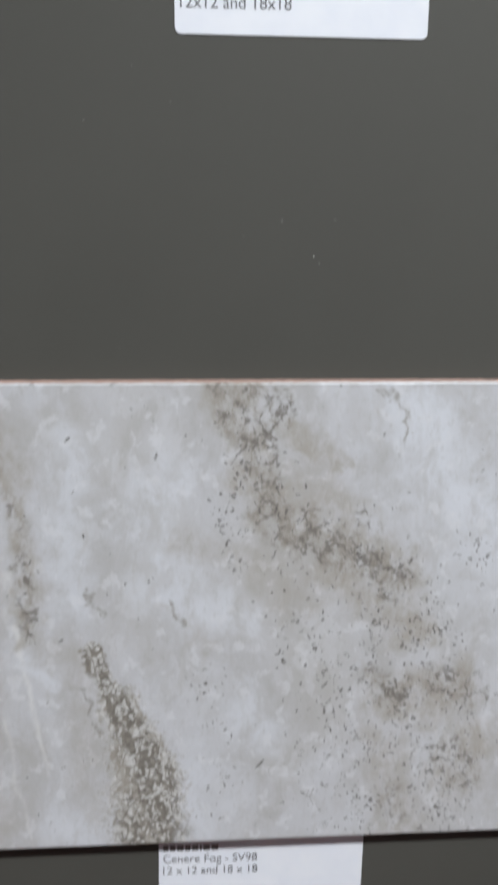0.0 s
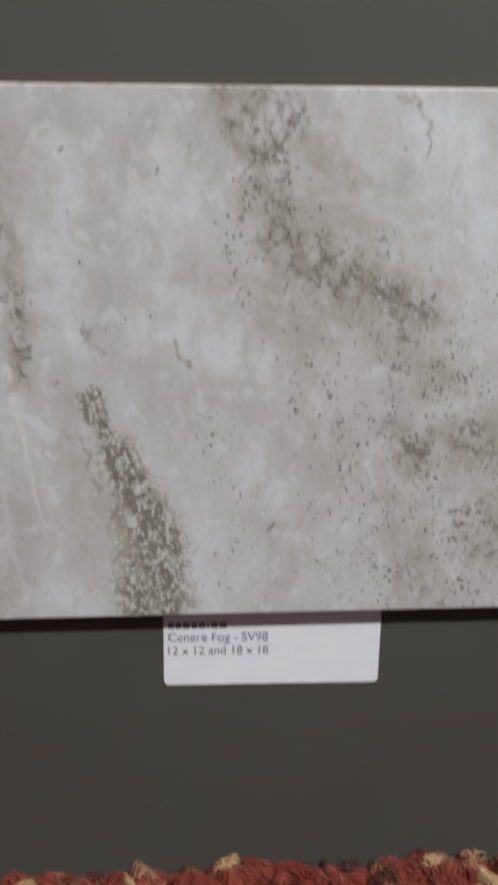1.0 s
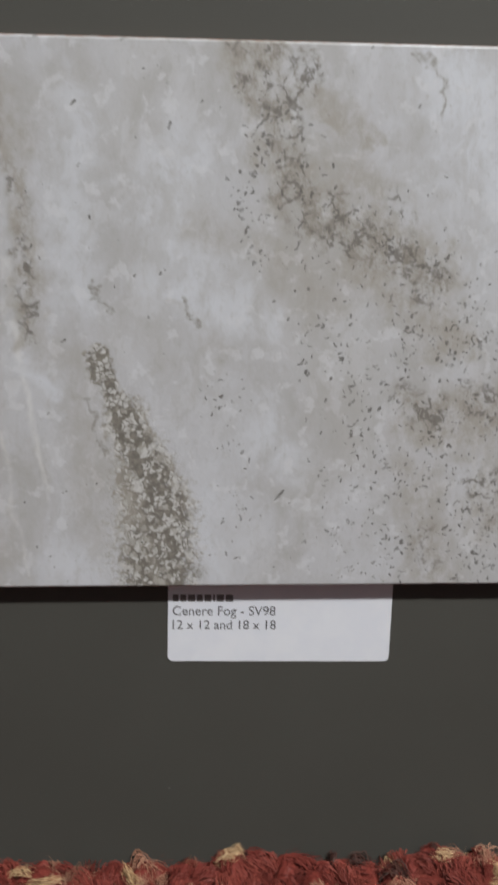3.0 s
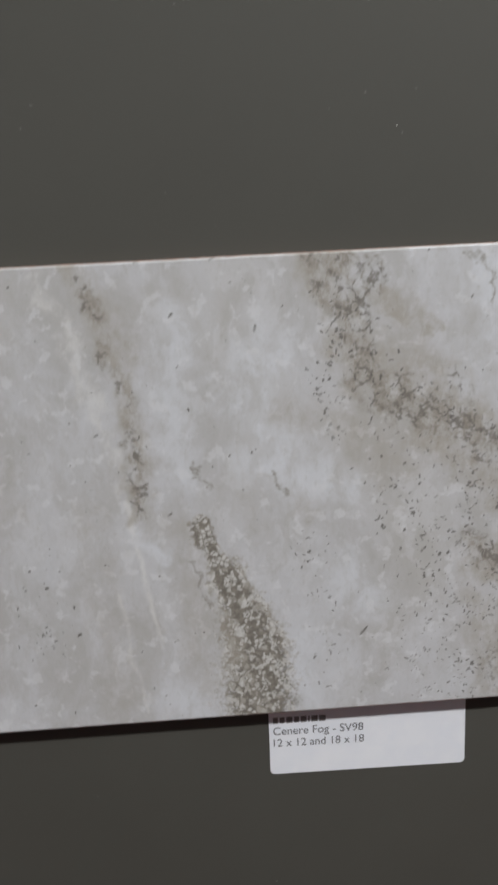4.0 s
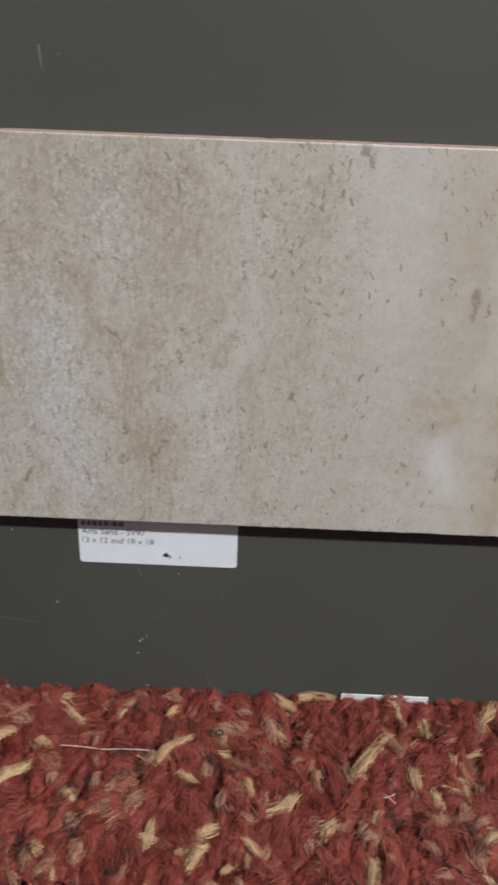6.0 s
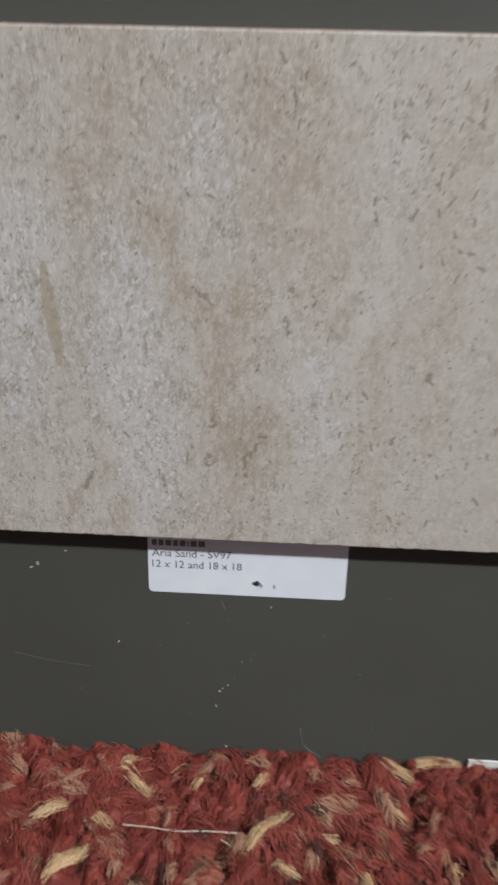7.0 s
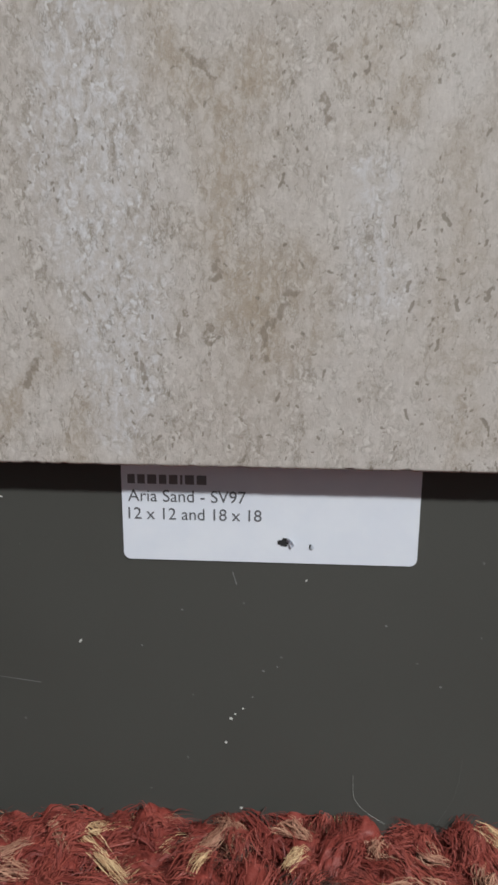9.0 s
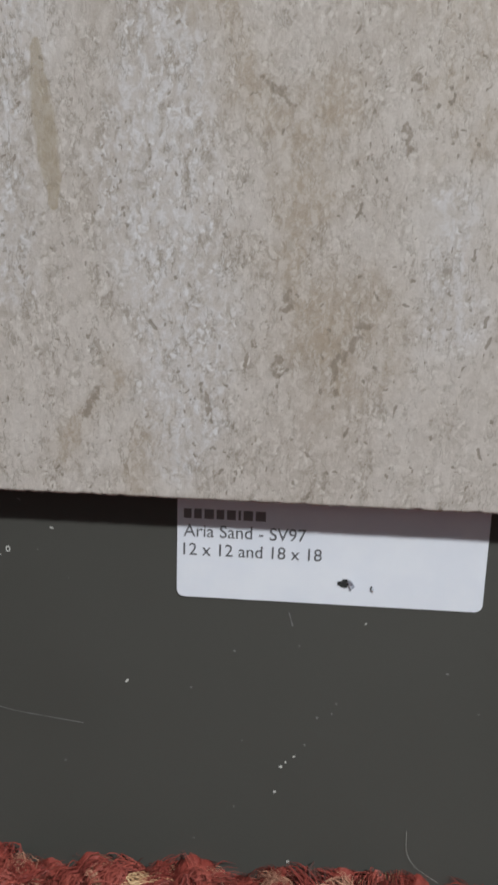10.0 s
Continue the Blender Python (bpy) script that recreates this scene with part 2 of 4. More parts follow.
def fog_veins(x, z):
    """Where the grey tile's veins run: soft tone, scrawled core, broken vein and its dark heart; pits, pale threads, white clouds, hairlines."""
    p = warped(x, z, ((55, 0.009), (220, 0.004), (600, 0.0012)), 1)
    q = warped(x, z, ((30, 0.014), (120, 0.007)), 2)
    r = warped(x, z, ((120, 0.005), (500, 0.001)), 3)
    tone = most(
        vein(q, ((0.006, 0.376), (0.014, 0.345), (0.022, 0.316), (0.046, 0.300), (0.076, 0.281), (0.096, 0.250)), (0.022, 0.018, 0.019, 0.024, 0.021, 0.016)),
        0.8 * vein(q, ((0.034, 0.352), (0.048, 0.340), (0.062, 0.338)), (0.012, 0.013, 0.006)),
        0.6 * vein(q, ((0.040, 0.330), (0.062, 0.310)), (0.022, 0.020)),
        0.85 * vein(q, ((0.078, 0.224), (0.098, 0.221), (0.118, 0.224)), (0.020, 0.022, 0.024)),
        0.7 * vein(q, ((0.118, 0.200), (0.118, 0.170)), (0.022, 0.020)),
        0.6 * vein(q, ((0.080, 0.200), (0.090, 0.150)), (0.030, 0.030)),
        0.55 * vein(r, ((-0.016, 0.302), (-0.010, 0.296)), (0.015, 0.013)),
        0.45 * vein(q, ((-0.004, 0.300), (0.020, 0.290), (0.042, 0.270)), (0.013, 0.018, 0.02)),
        0.95 * vein(q, ((-0.112, 0.374), (-0.100, 0.346), (-0.092, 0.314)), (0.010, 0.015, 0.012)),
        0.8 * vein(q, ((-0.092, 0.314), (-0.088, 0.287), (-0.086, 0.256)), (0.012, 0.013, 0.012)),
        0.38 * vein(q, ((-0.086, 0.260), (-0.066, 0.240), (-0.066, 0.200), (-0.062, 0.150)), (0.008, 0.014, 0.016, 0.012)),
        0.35 * vein(q, ((-0.110, 0.260), (-0.105, 0.200), (-0.110, 0.15)), (0.022, 0.028, 0.022)),
        0.4 * vein(q, ((-0.165, 0.300), (-0.148, 0.262)), (0.022, 0.020)),
        0.35 * vein(q, ((-0.02, 0.268), (-0.005, 0.245)), (0.007, 0.005)),
        0.8 * vein(q, ((0.160, 0.374), (0.190, 0.30), (0.225, 0.20), (0.235, 0.14)), (0.012, 0.02, 0.016, 0.02)))
    core = most(
        vein(p, ((0.004, 0.374), (0.012, 0.356), (0.016, 0.342)), (0.017, 0.016, 0.011)),
        vein(p, ((0.020, 0.373), (0.027, 0.362), (0.025, 0.352)), (0.009, 0.009, 0.006)),
        vein(p, ((0.016, 0.342), (0.021, 0.320), (0.030, 0.308), (0.046, 0.299), (0.060, 0.293), (0.079, 0.281)), (0.011, 0.014, 0.017, 0.018, 0.014, 0.013)),
        0.8 * vein(p, ((0.062, 0.315), (0.070, 0.305)), (0.009, 0.008)),
        0.75 * vein(p, ((0.074, 0.227), (0.082, 0.221)), (0.013, 0.012)),
        0.6 * vein(p, ((0.100, 0.228), (0.120, 0.222)), (0.016, 0.018)),
        0.6 * vein(p, ((0.108, 0.192), (0.118, 0.176)), (0.016, 0.016)),
        0.4 * vein(p, ((0.086, 0.170), (0.09, 0.15)), (0.016, 0.016)),
        0.7 * vein(p, ((-0.110, 0.368), (-0.102, 0.350)), (0.006, 0.009)),
        0.5 * vein(p, ((-0.101, 0.345), (-0.093, 0.318), (-0.090, 0.288)), (0.007, 0.007, 0.007)),
        0.9 * vein(p, ((-0.093, 0.284), (-0.089, 0.270), (-0.084, 0.257)), (0.006, 0.008, 0.005)))
    wide = vein(r, ((-0.062, 0.249), (-0.054, 0.232), (-0.044, 0.210), (-0.038, 0.188), (-0.036, 0.166), (-0.036, 0.144)), (0.006, 0.011, 0.019, 0.026, 0.028, 0.028))
    heart = most(vein(r, ((-0.062, 0.248), (-0.057, 0.238), (-0.050, 0.222), (-0.043, 0.206), (-0.036, 0.190), (-0.033, 0.176), (-0.028, 0.160), (-0.021, 0.145)),
                      (0.005, 0.008, 0.011, 0.014, 0.015, 0.016, 0.016, 0.013)),
                 0.6 * vein(r, ((-0.046, 0.170), (-0.044, 0.148)), (0.010, 0.014)))
    thin = warped(x, z, ((60, 0.003),), 6)
    pale = most(vein(thin, ((-0.094, 0.261), (-0.089, 0.222), (-0.083, 0.185)), (0.002, 0.0026, 0.0015)),
                vein(thin, ((-0.102, 0.215), (-0.098, 0.180), (-0.093, 0.150)), (0.0012, 0.0022, 0.001)),
                0.7 * vein(thin, ((0.104, 0.215), (0.106, 0.185)), (0.0018, 0.0018)),
                0.7 * vein(thin, ((0.109, 0.208), (0.111, 0.185)), (0.0014, 0.0014)),
                0.9 * vein(p, ((-0.128, 0.372), (-0.113, 0.335), (-0.103, 0.300), (-0.098, 0.265)), (0.006, 0.008, 0.006, 0.004)))
    white = most(
        vein(q, ((0.076, 0.376), (0.098, 0.345), (0.112, 0.312), (0.130, 0.290)), (0.030, 0.034, 0.030, 0.020)),
        0.8 * vein(q, ((-0.028, 0.330), (-0.034, 0.300), (-0.020, 0.275), (0.010, 0.268)), (0.026, 0.026, 0.024, 0.020)),
        0.7 * vein(q, ((-0.066, 0.350), (-0.070, 0.300), (-0.064, 0.270)), (0.020, 0.020, 0.014)),
        0.7 * vein(q, ((-0.080, 0.158), (-0.070, 0.150)), (0.020, 0.016)),
        0.7 * vein(q, ((-0.012, 0.185), (-0.008, 0.160)), (0.018, 0.016)),
        0.7 * vein(q, ((0.012, 0.212), (0.020, 0.200)), (0.020, 0.018)),
        0.8 * vein(q, ((-0.082, 0.240), (-0.078, 0.232)), (0.010, 0.010)))
    hair = most(0.45 * vein(p, ((0.074, 0.374), (0.083, 0.358), (0.083, 0.343)), (0.0020, 0.0024, 0.0014)),
                0.7 * vein(p, ((-0.058, 0.277), (-0.054, 0.266)), (0.0026, 0.0016)),
                0.5 * vein(p, ((-0.022, 0.275), (-0.014, 0.256)), (0.0030, 0.0020)),
                0.6 * vein(p, ((-0.066, 0.232), (-0.058, 0.205)), (0.0020, 0.0020)))
    return (tone, core, wide, heart), (fog_pits(x, z), pale, white, hair)


def fog_glaze():
    """Grey stone-look glaze: cloudy grey, soft brown veins with scrawled cores, one vein broken into pale chips, dark pits."""
    k = Mat("fog_stone_glaze", 0.42)
    tone, core, wide, heart = k.channels("veins_a")
    pit_mask, thread_mask, white, hair = k.channels("veins_b")
    soft = k.warp(k.co, 30, 0.03, 4)
    cloud = k.noise(k.turn(soft, -24, (1.0, 1.0, 0.42)), 42, 8, 0.62)
    broad = k.noise(k.turn(soft, -14, (1.0, 1.0, 0.5)), 13, 4, 0.5)
    fine = k.noise(k.turn(k.co, -14, (1, 1, 0.6)), 420, 5, 0.65)
    c = k.mix(k.ramp(cloud, 0.36, 0.62), (0.418, 0.414, 0.415), (0.502, 0.507, 0.530))
    c = k.mix(k.ramp(broad, 0.48, 0.66, 0, 0.35), c, (0.575, 0.592, 0.628))
    c = k.mix(k.ramp(broad, 0.47, 0.32, 0, 0.5), c, (0.425, 0.415, 0.402))
    mott = k.noise(k.warp(k.turn(soft, -30, (1, 1, 0.62)), 90, 0.010), 72, 6, 0.6)
    c = k.mix(k.ramp(mott, 0.52, 0.62, 0, 0.36), c, (0.578, 0.585, 0.612))
    c = k.mix(k.ramp(mott, 0.47, 0.36, 0, 0.30), c, (0.410, 0.402, 0.395))
    c = k.mix(k.math("MULTIPLY", white, k.ramp(mott, 0.40, 0.56, 0.4, 0.9)), c, (0.600, 0.620, 0.664))
    grit = k.noise(k.turn(k.warp(k.co, 120, 0.006), -20, (1, 1, 0.6)), 105, 9, 0.74)
    drawn = k.noise(k.turn(k.warp(k.co, 40, 0.012), -24, (1, 1, 0.16)), 170, 5, 0.65)
    c = k.mix(k.ramp(drawn, 0.55, 0.70, 0, 0.26), c, (0.40, 0.39, 0.375))
    blot = k.noise(k.warp(k.co, 150, 0.008), 120, 3, 0.5)
    c = k.mix(k.ramp(blot, 0.57, 0.66, 0, 0.5), c, (0.622, 0.63, 0.655))
    c = k.mix(k.ramp(fine, 0.53, 0.70, 0, 0.26), c, (0.36, 0.35, 0.33))
    c = k.mix(k.math("MULTIPLY", k.math("MULTIPLY", thread_mask, 0.6), k.ramp(grit, 0.35, 0.6)), c, (0.66, 0.66, 0.655))
    c = k.mix(k.math("MULTIPLY", k.ramp(tone, 0.0, 0.8), k.ramp(grit, 0.38, 0.60, 0.20, 0.85)), c, (0.345, 0.319, 0.283))
    # scrawled core: curling dark lines and smudges
    ragged = k.noise(k.warp(k.co, 200, 0.004), 420, 6, 0.72)
    bent = k.turn(k.warp(k.warp(k.co, 110, 0.012, 3), 420, 0.0035, 3), -30, (1, 1, 0.8))
    curl = k.cells(bent, 135, "DISTANCE_TO_EDGE")["Distance"]
    lines = k.math("MULTIPLY", k.ramp(curl, 0.115, 0.03), k.ramp(k.noise(k.co, 150, 3, 0.6), 0.44, 0.56))
    smudge = k.math("MULTIPLY", k.ramp(grit, 0.44, 0.60), k.ramp(ragged, 0.42, 0.58, 0.3, 1.0))
    c = k.mix(k.math("MULTIPLY", k.ramp(core, 0.0, 0.75), k.math("MULTIPLY", smudge, 0.92)), c, (0.240, 0.219, 0.190))
    c = k.mix(k.math("MULTIPLY", k.ramp(core, 0.10, 0.60), k.math("MULTIPLY", lines, 0.85)), c, (0.165, 0.153, 0.137))
    c = k.mix(k.math("MULTIPLY", k.ramp(hair, 0.05, 0.5), k.ramp(ragged, 0.40, 0.58, 0.3, 0.9)), c, (0.27, 0.255, 0.235))
    # broken vein: pale chips of many sizes, a dark heart between them
    q = k.turn(k.warp(k.warp(k.co, 210, 0.0050, 4), 800, 0.0014, 2), -25, (1, 1, 0.78))
    big, small = k.cells(q, 235, "DISTANCE_TO_EDGE")["Distance"], k.cells(q, 500, "DISTANCE_TO_EDGE")["Distance"]
    pick, pick2 = k.noise(k.cells(q, 235)["Position"], 900, 0), k.noise(k.cells(q, 500)["Position"], 900, 0)
    keep = k.ramp(heart, 0.10, 0.85, 0.41, 0.515)
    chip = k.math("MULTIPLY", k.ramp(big, 0.05, 0.16), k.math("GREATER_THAN", pick, k.math("ADD", keep, 0.03)))
    chip2 = k.math("MULTIPLY", k.ramp(small, 0.04, 0.16), k.math("GREATER_THAN", pick2, k.math("ADD", keep, -0.01)))
    lump = k.math("MAXIMUM", chip, chip2)
    bed = k.mix(k.ramp(heart, 0.0, 0.6), (0.300, 0.276, 0.240), k.mix(k.ramp(ragged, 0.42, 0.60), (0.140, 0.127, 0.107), (0.225, 0.206, 0.176)))
    ground = k.mix(k.math("MULTIPLY", lump, k.ramp(ragged, 0.36, 0.54, 0.55, 0.95)), bed, k.mix(k.ramp(pick2, 0.42, 0.60), (0.350, 0.332, 0.300), (0.560, 0.555, 0.545)))
    edge = k.math("ADD", wide, k.math("MULTIPLY", k.math("SUBTRACT", ragged, 0.5), 1.7))
    c = k.mix(k.ramp(edge, 0.14, 0.60, 0, 0.94), c, ground)
    # pits, ragged at the edge
    pits = k.ramp(k.math("ADD", pit_mask, k.math("MULTIPLY", k.math("SUBTRACT", ragged, 0.5), 0.9)), 0.40, 0.56)
    c = k.mix(k.math("MULTIPLY", pits, k.ramp(k.noise(k.co, 260, 2), 0.38, 0.60, 0.50, 0.88)), c, (0.122, 0.116, 0.108))
    k.colour(c)
    k.put(k.b.inputs["Roughness"], k.ramp(cloud, 0.3, 0.7, 0.46, 0.36))
    k.bump(k.math("SUBTRACT", k.math("MULTIPLY", fine, 0.5), k.math("ADD", pits, k.math("MULTIPLY", wide, k.math("SUBTRACT", 1.0, lump)))), 0.22, 0.0006)
    return k.m


# dark marks of the beige tile: from (x, z) to (x, z), half-width
SAND_MARKS = (((-0.562, 0.212), (-0.561, 0.207), 0.0026), ((-0.563, 0.192), (-0.564, 0.188), 0.0022), ((-0.537, 0.203), (-0.543, 0.192), 0.0026),
              ((-0.543, 0.193), (-0.548, 0.189), 0.0024), ((-0.545, 0.190), (-0.546, 0.182), 0.0022), ((-0.571, 0.196), (-0.575, 0.188), 0.0024),
              ((-0.528, 0.260), (-0.5275, 0.253), 0.0024), ((-0.527, 0.276), (-0.524, 0.271), 0.0026), ((-0.569, 0.273), (-0.561, 0.266), 0.0024),
              ((-0.435, 0.379), (-0.427, 0.366), 0.0050), ((-0.455, 0.293), (-0.449, 0.290), 0.0028), ((-0.364, 0.302), (-0.362, 0.284), 0.0044))
SAND_MARKS_FAR = (((-0.354, 0.292), (-0.355, 0.288), 0.0022), ((-0.332, 0.198), (-0.334, 0.187), 0.0050), ((-0.393, 0.194), (-0.389, 0.192), 0.0028),
                  ((-0.586, 0.180), (-0.586, 0.175), 0.0022), ((-0.262, 0.302), (-0.254, 0.299), 0.0026), ((-0.272, 0.281), (-0.262, 0.278), 0.0032),
                  ((-0.280, 0.262), (-0.277, 0.250), 0.0034), ((-0.330, 0.243), (-0.328, 0.240), 0.0022), ((-0.256, 0.332), (-0.254, 0.318), 0.0046), ((-0.268, 0.290), (-0.258, 0.287), 0.0024),
                  ((-0.276, 0.271), (-0.264, 0.269), 0.0028), ((-0.618, 0.182), (-0.624, 0.172), 0.0030))


def sand_pit_field(x, z):
    """How thickly the beige tile is pitted: most near its granular middle, hardly at the smooth end."""
    clump = np.clip(0.4 + 2.6 * value_noise(x, z * 0.6, 48, 43, 3), 0, 1)
    along = np.interp(x, (-0.69, -0.60, -0.55, -0.47, -0.40, -0.36, -0.31, -0.21), (0.35, 0.55, 0.8, 0.8, 0.62, 0.7, 0.15, 0.05))
    return along * (0.1 + 0.9 * clump)


def sand_pits(x, z):
    box = (SAND_X, -0.209, SAND_Z, SAND_Z + 0.2325)
    big = scatter(box, 3200, 31, lambda a, b: 0.8 * sand_pit_field(a, b) * np.clip((a + 0.58) / 0.08, 0.2, 1), (0.0008, 0.0044), (0.00030, 0.00062), 95, 24)
    fine = scatter(box, 20000, 32, lambda a, b: 0.6 * sand_pit_field(a, b) * np.clip((-0.40 - a) / 0.08, 0.05, 1), (0.0003, 0.0015), (0.00026, 0.00042), 95, 40)
    wx, wz = warped(x, z, ((200, 0.0009), (700, 0.0006)), 45)
    return stamped(wx, wz, np.concatenate([big, fine]))


def sand_veins(x, z):
    """Where the beige tile's colours lie: brown tone, ochre, cream white, olive stroke; marks, granular end, pits, cold granular patches."""
    p = warped(x, z, ((55, 0.006), (300, 0.0015)), 21)
    q = warped(x, z, ((40, 0.007), (180, 0.003)), 22)
    tone = most(
        0.9 * vein(p, ((-0.585, 0.300), (-0.578, 0.268), (-0.566, 0.262)), (0.016, 0.014, 0.010)),
        vein(p, ((-0.552, 0.262), (-0.558, 0.222), (-0.552, 0.205), (-0.548, 0.184)), (0.020, 0.020, 0.028, 0.020)),
        0.7 * vein(p, ((-0.535, 0.215), (-0.532, 0.190)), (0.016, 0.016)),
        vein(p, ((-0.617, 0.184), (-0.630, 0.162)), (0.009, 0.012)),
        0.7 * vein(p, ((-0.602, 0.172), (-0.608, 0.150)), (0.010, 0.012)),
        0.6 * vein(q, ((-0.60, 0.37), (-0.62, 0.32)), (0.024, 0.024)),
        0.7 * vein(q, ((-0.53, 0.37), (-0.525, 0.32), (-0.51, 0.26)), (0.036, 0.034, 0.020)),
        0.5 * vein(q, ((-0.46, 0.37), (-0.455, 0.29), (-0.46, 0.21)), (0.022, 0.020, 0.018)),
        0.45 * vein(q, ((-0.49, 0.24), (-0.48, 0.16)), (0.022, 0.02)))
    gold = most(
        vein(q, ((-0.240, 0.376), (-0.254, 0.335), (-0.258, 0.306), (-0.270, 0.276), (-0.277, 0.250), (-0.264, 0.215), (-0.270, 0.150)),
             (0.014, 0.016, 0.020, 0.024, 0.018, 0.018, 0.018)),
        vein(q, ((-0.392, 0.238), (-0.362, 0.236), (-0.335, 0.234), (-0.318, 0.222), (-0.296, 0.217), (-0.266, 0.226)), (0.005, 0.011, 0.014, 0.010, 0.009, 0.012)),
        vein(q, ((-0.384, 0.219), (-0.356, 0.231)), (0.006, 0.008)),
        vein(q, ((-0.342, 0.222), (-0.326, 0.205), (-0.336, 0.185), (-0.334, 0.150)), (0.016, 0.022, 0.022, 0.018)),
        0.8 * vein(q, ((-0.350, 0.376), (-0.362, 0.352), (-0.366, 0.330)), (0.010, 0.010, 0.006)),
        0.6 * vein(q, ((-0.366, 0.330), (-0.358, 0.270)), (0.014, 0.014)),
        0.6 * vein(q, ((-0.335, 0.310), (-0.332, 0.258)), (0.018, 0.018)),
        vein(q, ((-0.31, 0.155), (-0.280, 0.150)), (0.012, 0.010)),
        0.25 * vein(q, ((-0.345, 0.37), (-0.335, 0.27), (-0.335, 0.15)), (0.05, 0.05, 0.05)))
    blob = warped(x, z, ((90, 0.003),), 23)
    white = most(
        vein(q, ((-0.218, 0.378), (-0.230, 0.300), (-0.234, 0.230), (-0.222, 0.148)), (0.022, 0.028, 0.026, 0.028)),
        vein(blob, ((-0.302, 0.238), (-0.295, 0.238)), (0.021, 0.021)),
        0.8 * vein(q, ((-0.300, 0.208), (-0.290, 0.170)), (0.012, 0.014)),
        0.8 * vein(q, ((-0.290, 0.375), (-0.296, 0.315), (-0.300, 0.285)), (0.026, 0.022, 0.012)),
        0.8 * vein(q, ((-0.374, 0.205), (-0.366, 0.180)), (0.016, 0.014)),
        0.25 * vein(q, ((-0.405, 0.37), (-0.410, 0.27), (-0.415, 0.16)), (0.026, 0.026, 0.022)))
    stroke = vein(warped(x, z, ((160, 0.0014),), 24), ((-0.6375, 0.282), (-0.6365, 0.270), (-0.6345, 0.255), (-0.6325, 0.236)), (0.0018, 0.0044, 0.0052, 0.0026))
    r = warped(x, z, ((200, 0.0035), (700, 0.001)), 25)
    marks = most(*[vein(r, (a, b), (w * 1.15, w * 0.85)) for a, b, w in SAND_MARKS + SAND_MARKS_FAR])
    gx, _ = warped(x, z, ((18, 0.03),), 26)
    grainy = 1 - 0.9 * np.clip((gx + 0.56) / 0.24, 0, 1)
    cold = most(vein(q, ((-0.600, 0.285), (-0.600, 0.245), (-0.596, 0.205), (-0.590, 0.165)), (0.026, 0.034, 0.030, 0.022)),
                0.8 * vein(q, ((-0.650, 0.30), (-0.655, 0.22)), (0.03, 0.03)),
                0.8 * vein(q, ((-0.515, 0.240), (-0.512, 0.205)), (0.016, 0.018)),
                0.7 * vein(q, ((-0.565, 0.345), (-0.563, 0.320)), (0.016, 0.016)))
    return (tone, gold, white, stroke), (marks, grainy, sand_pits(x, z), cold)


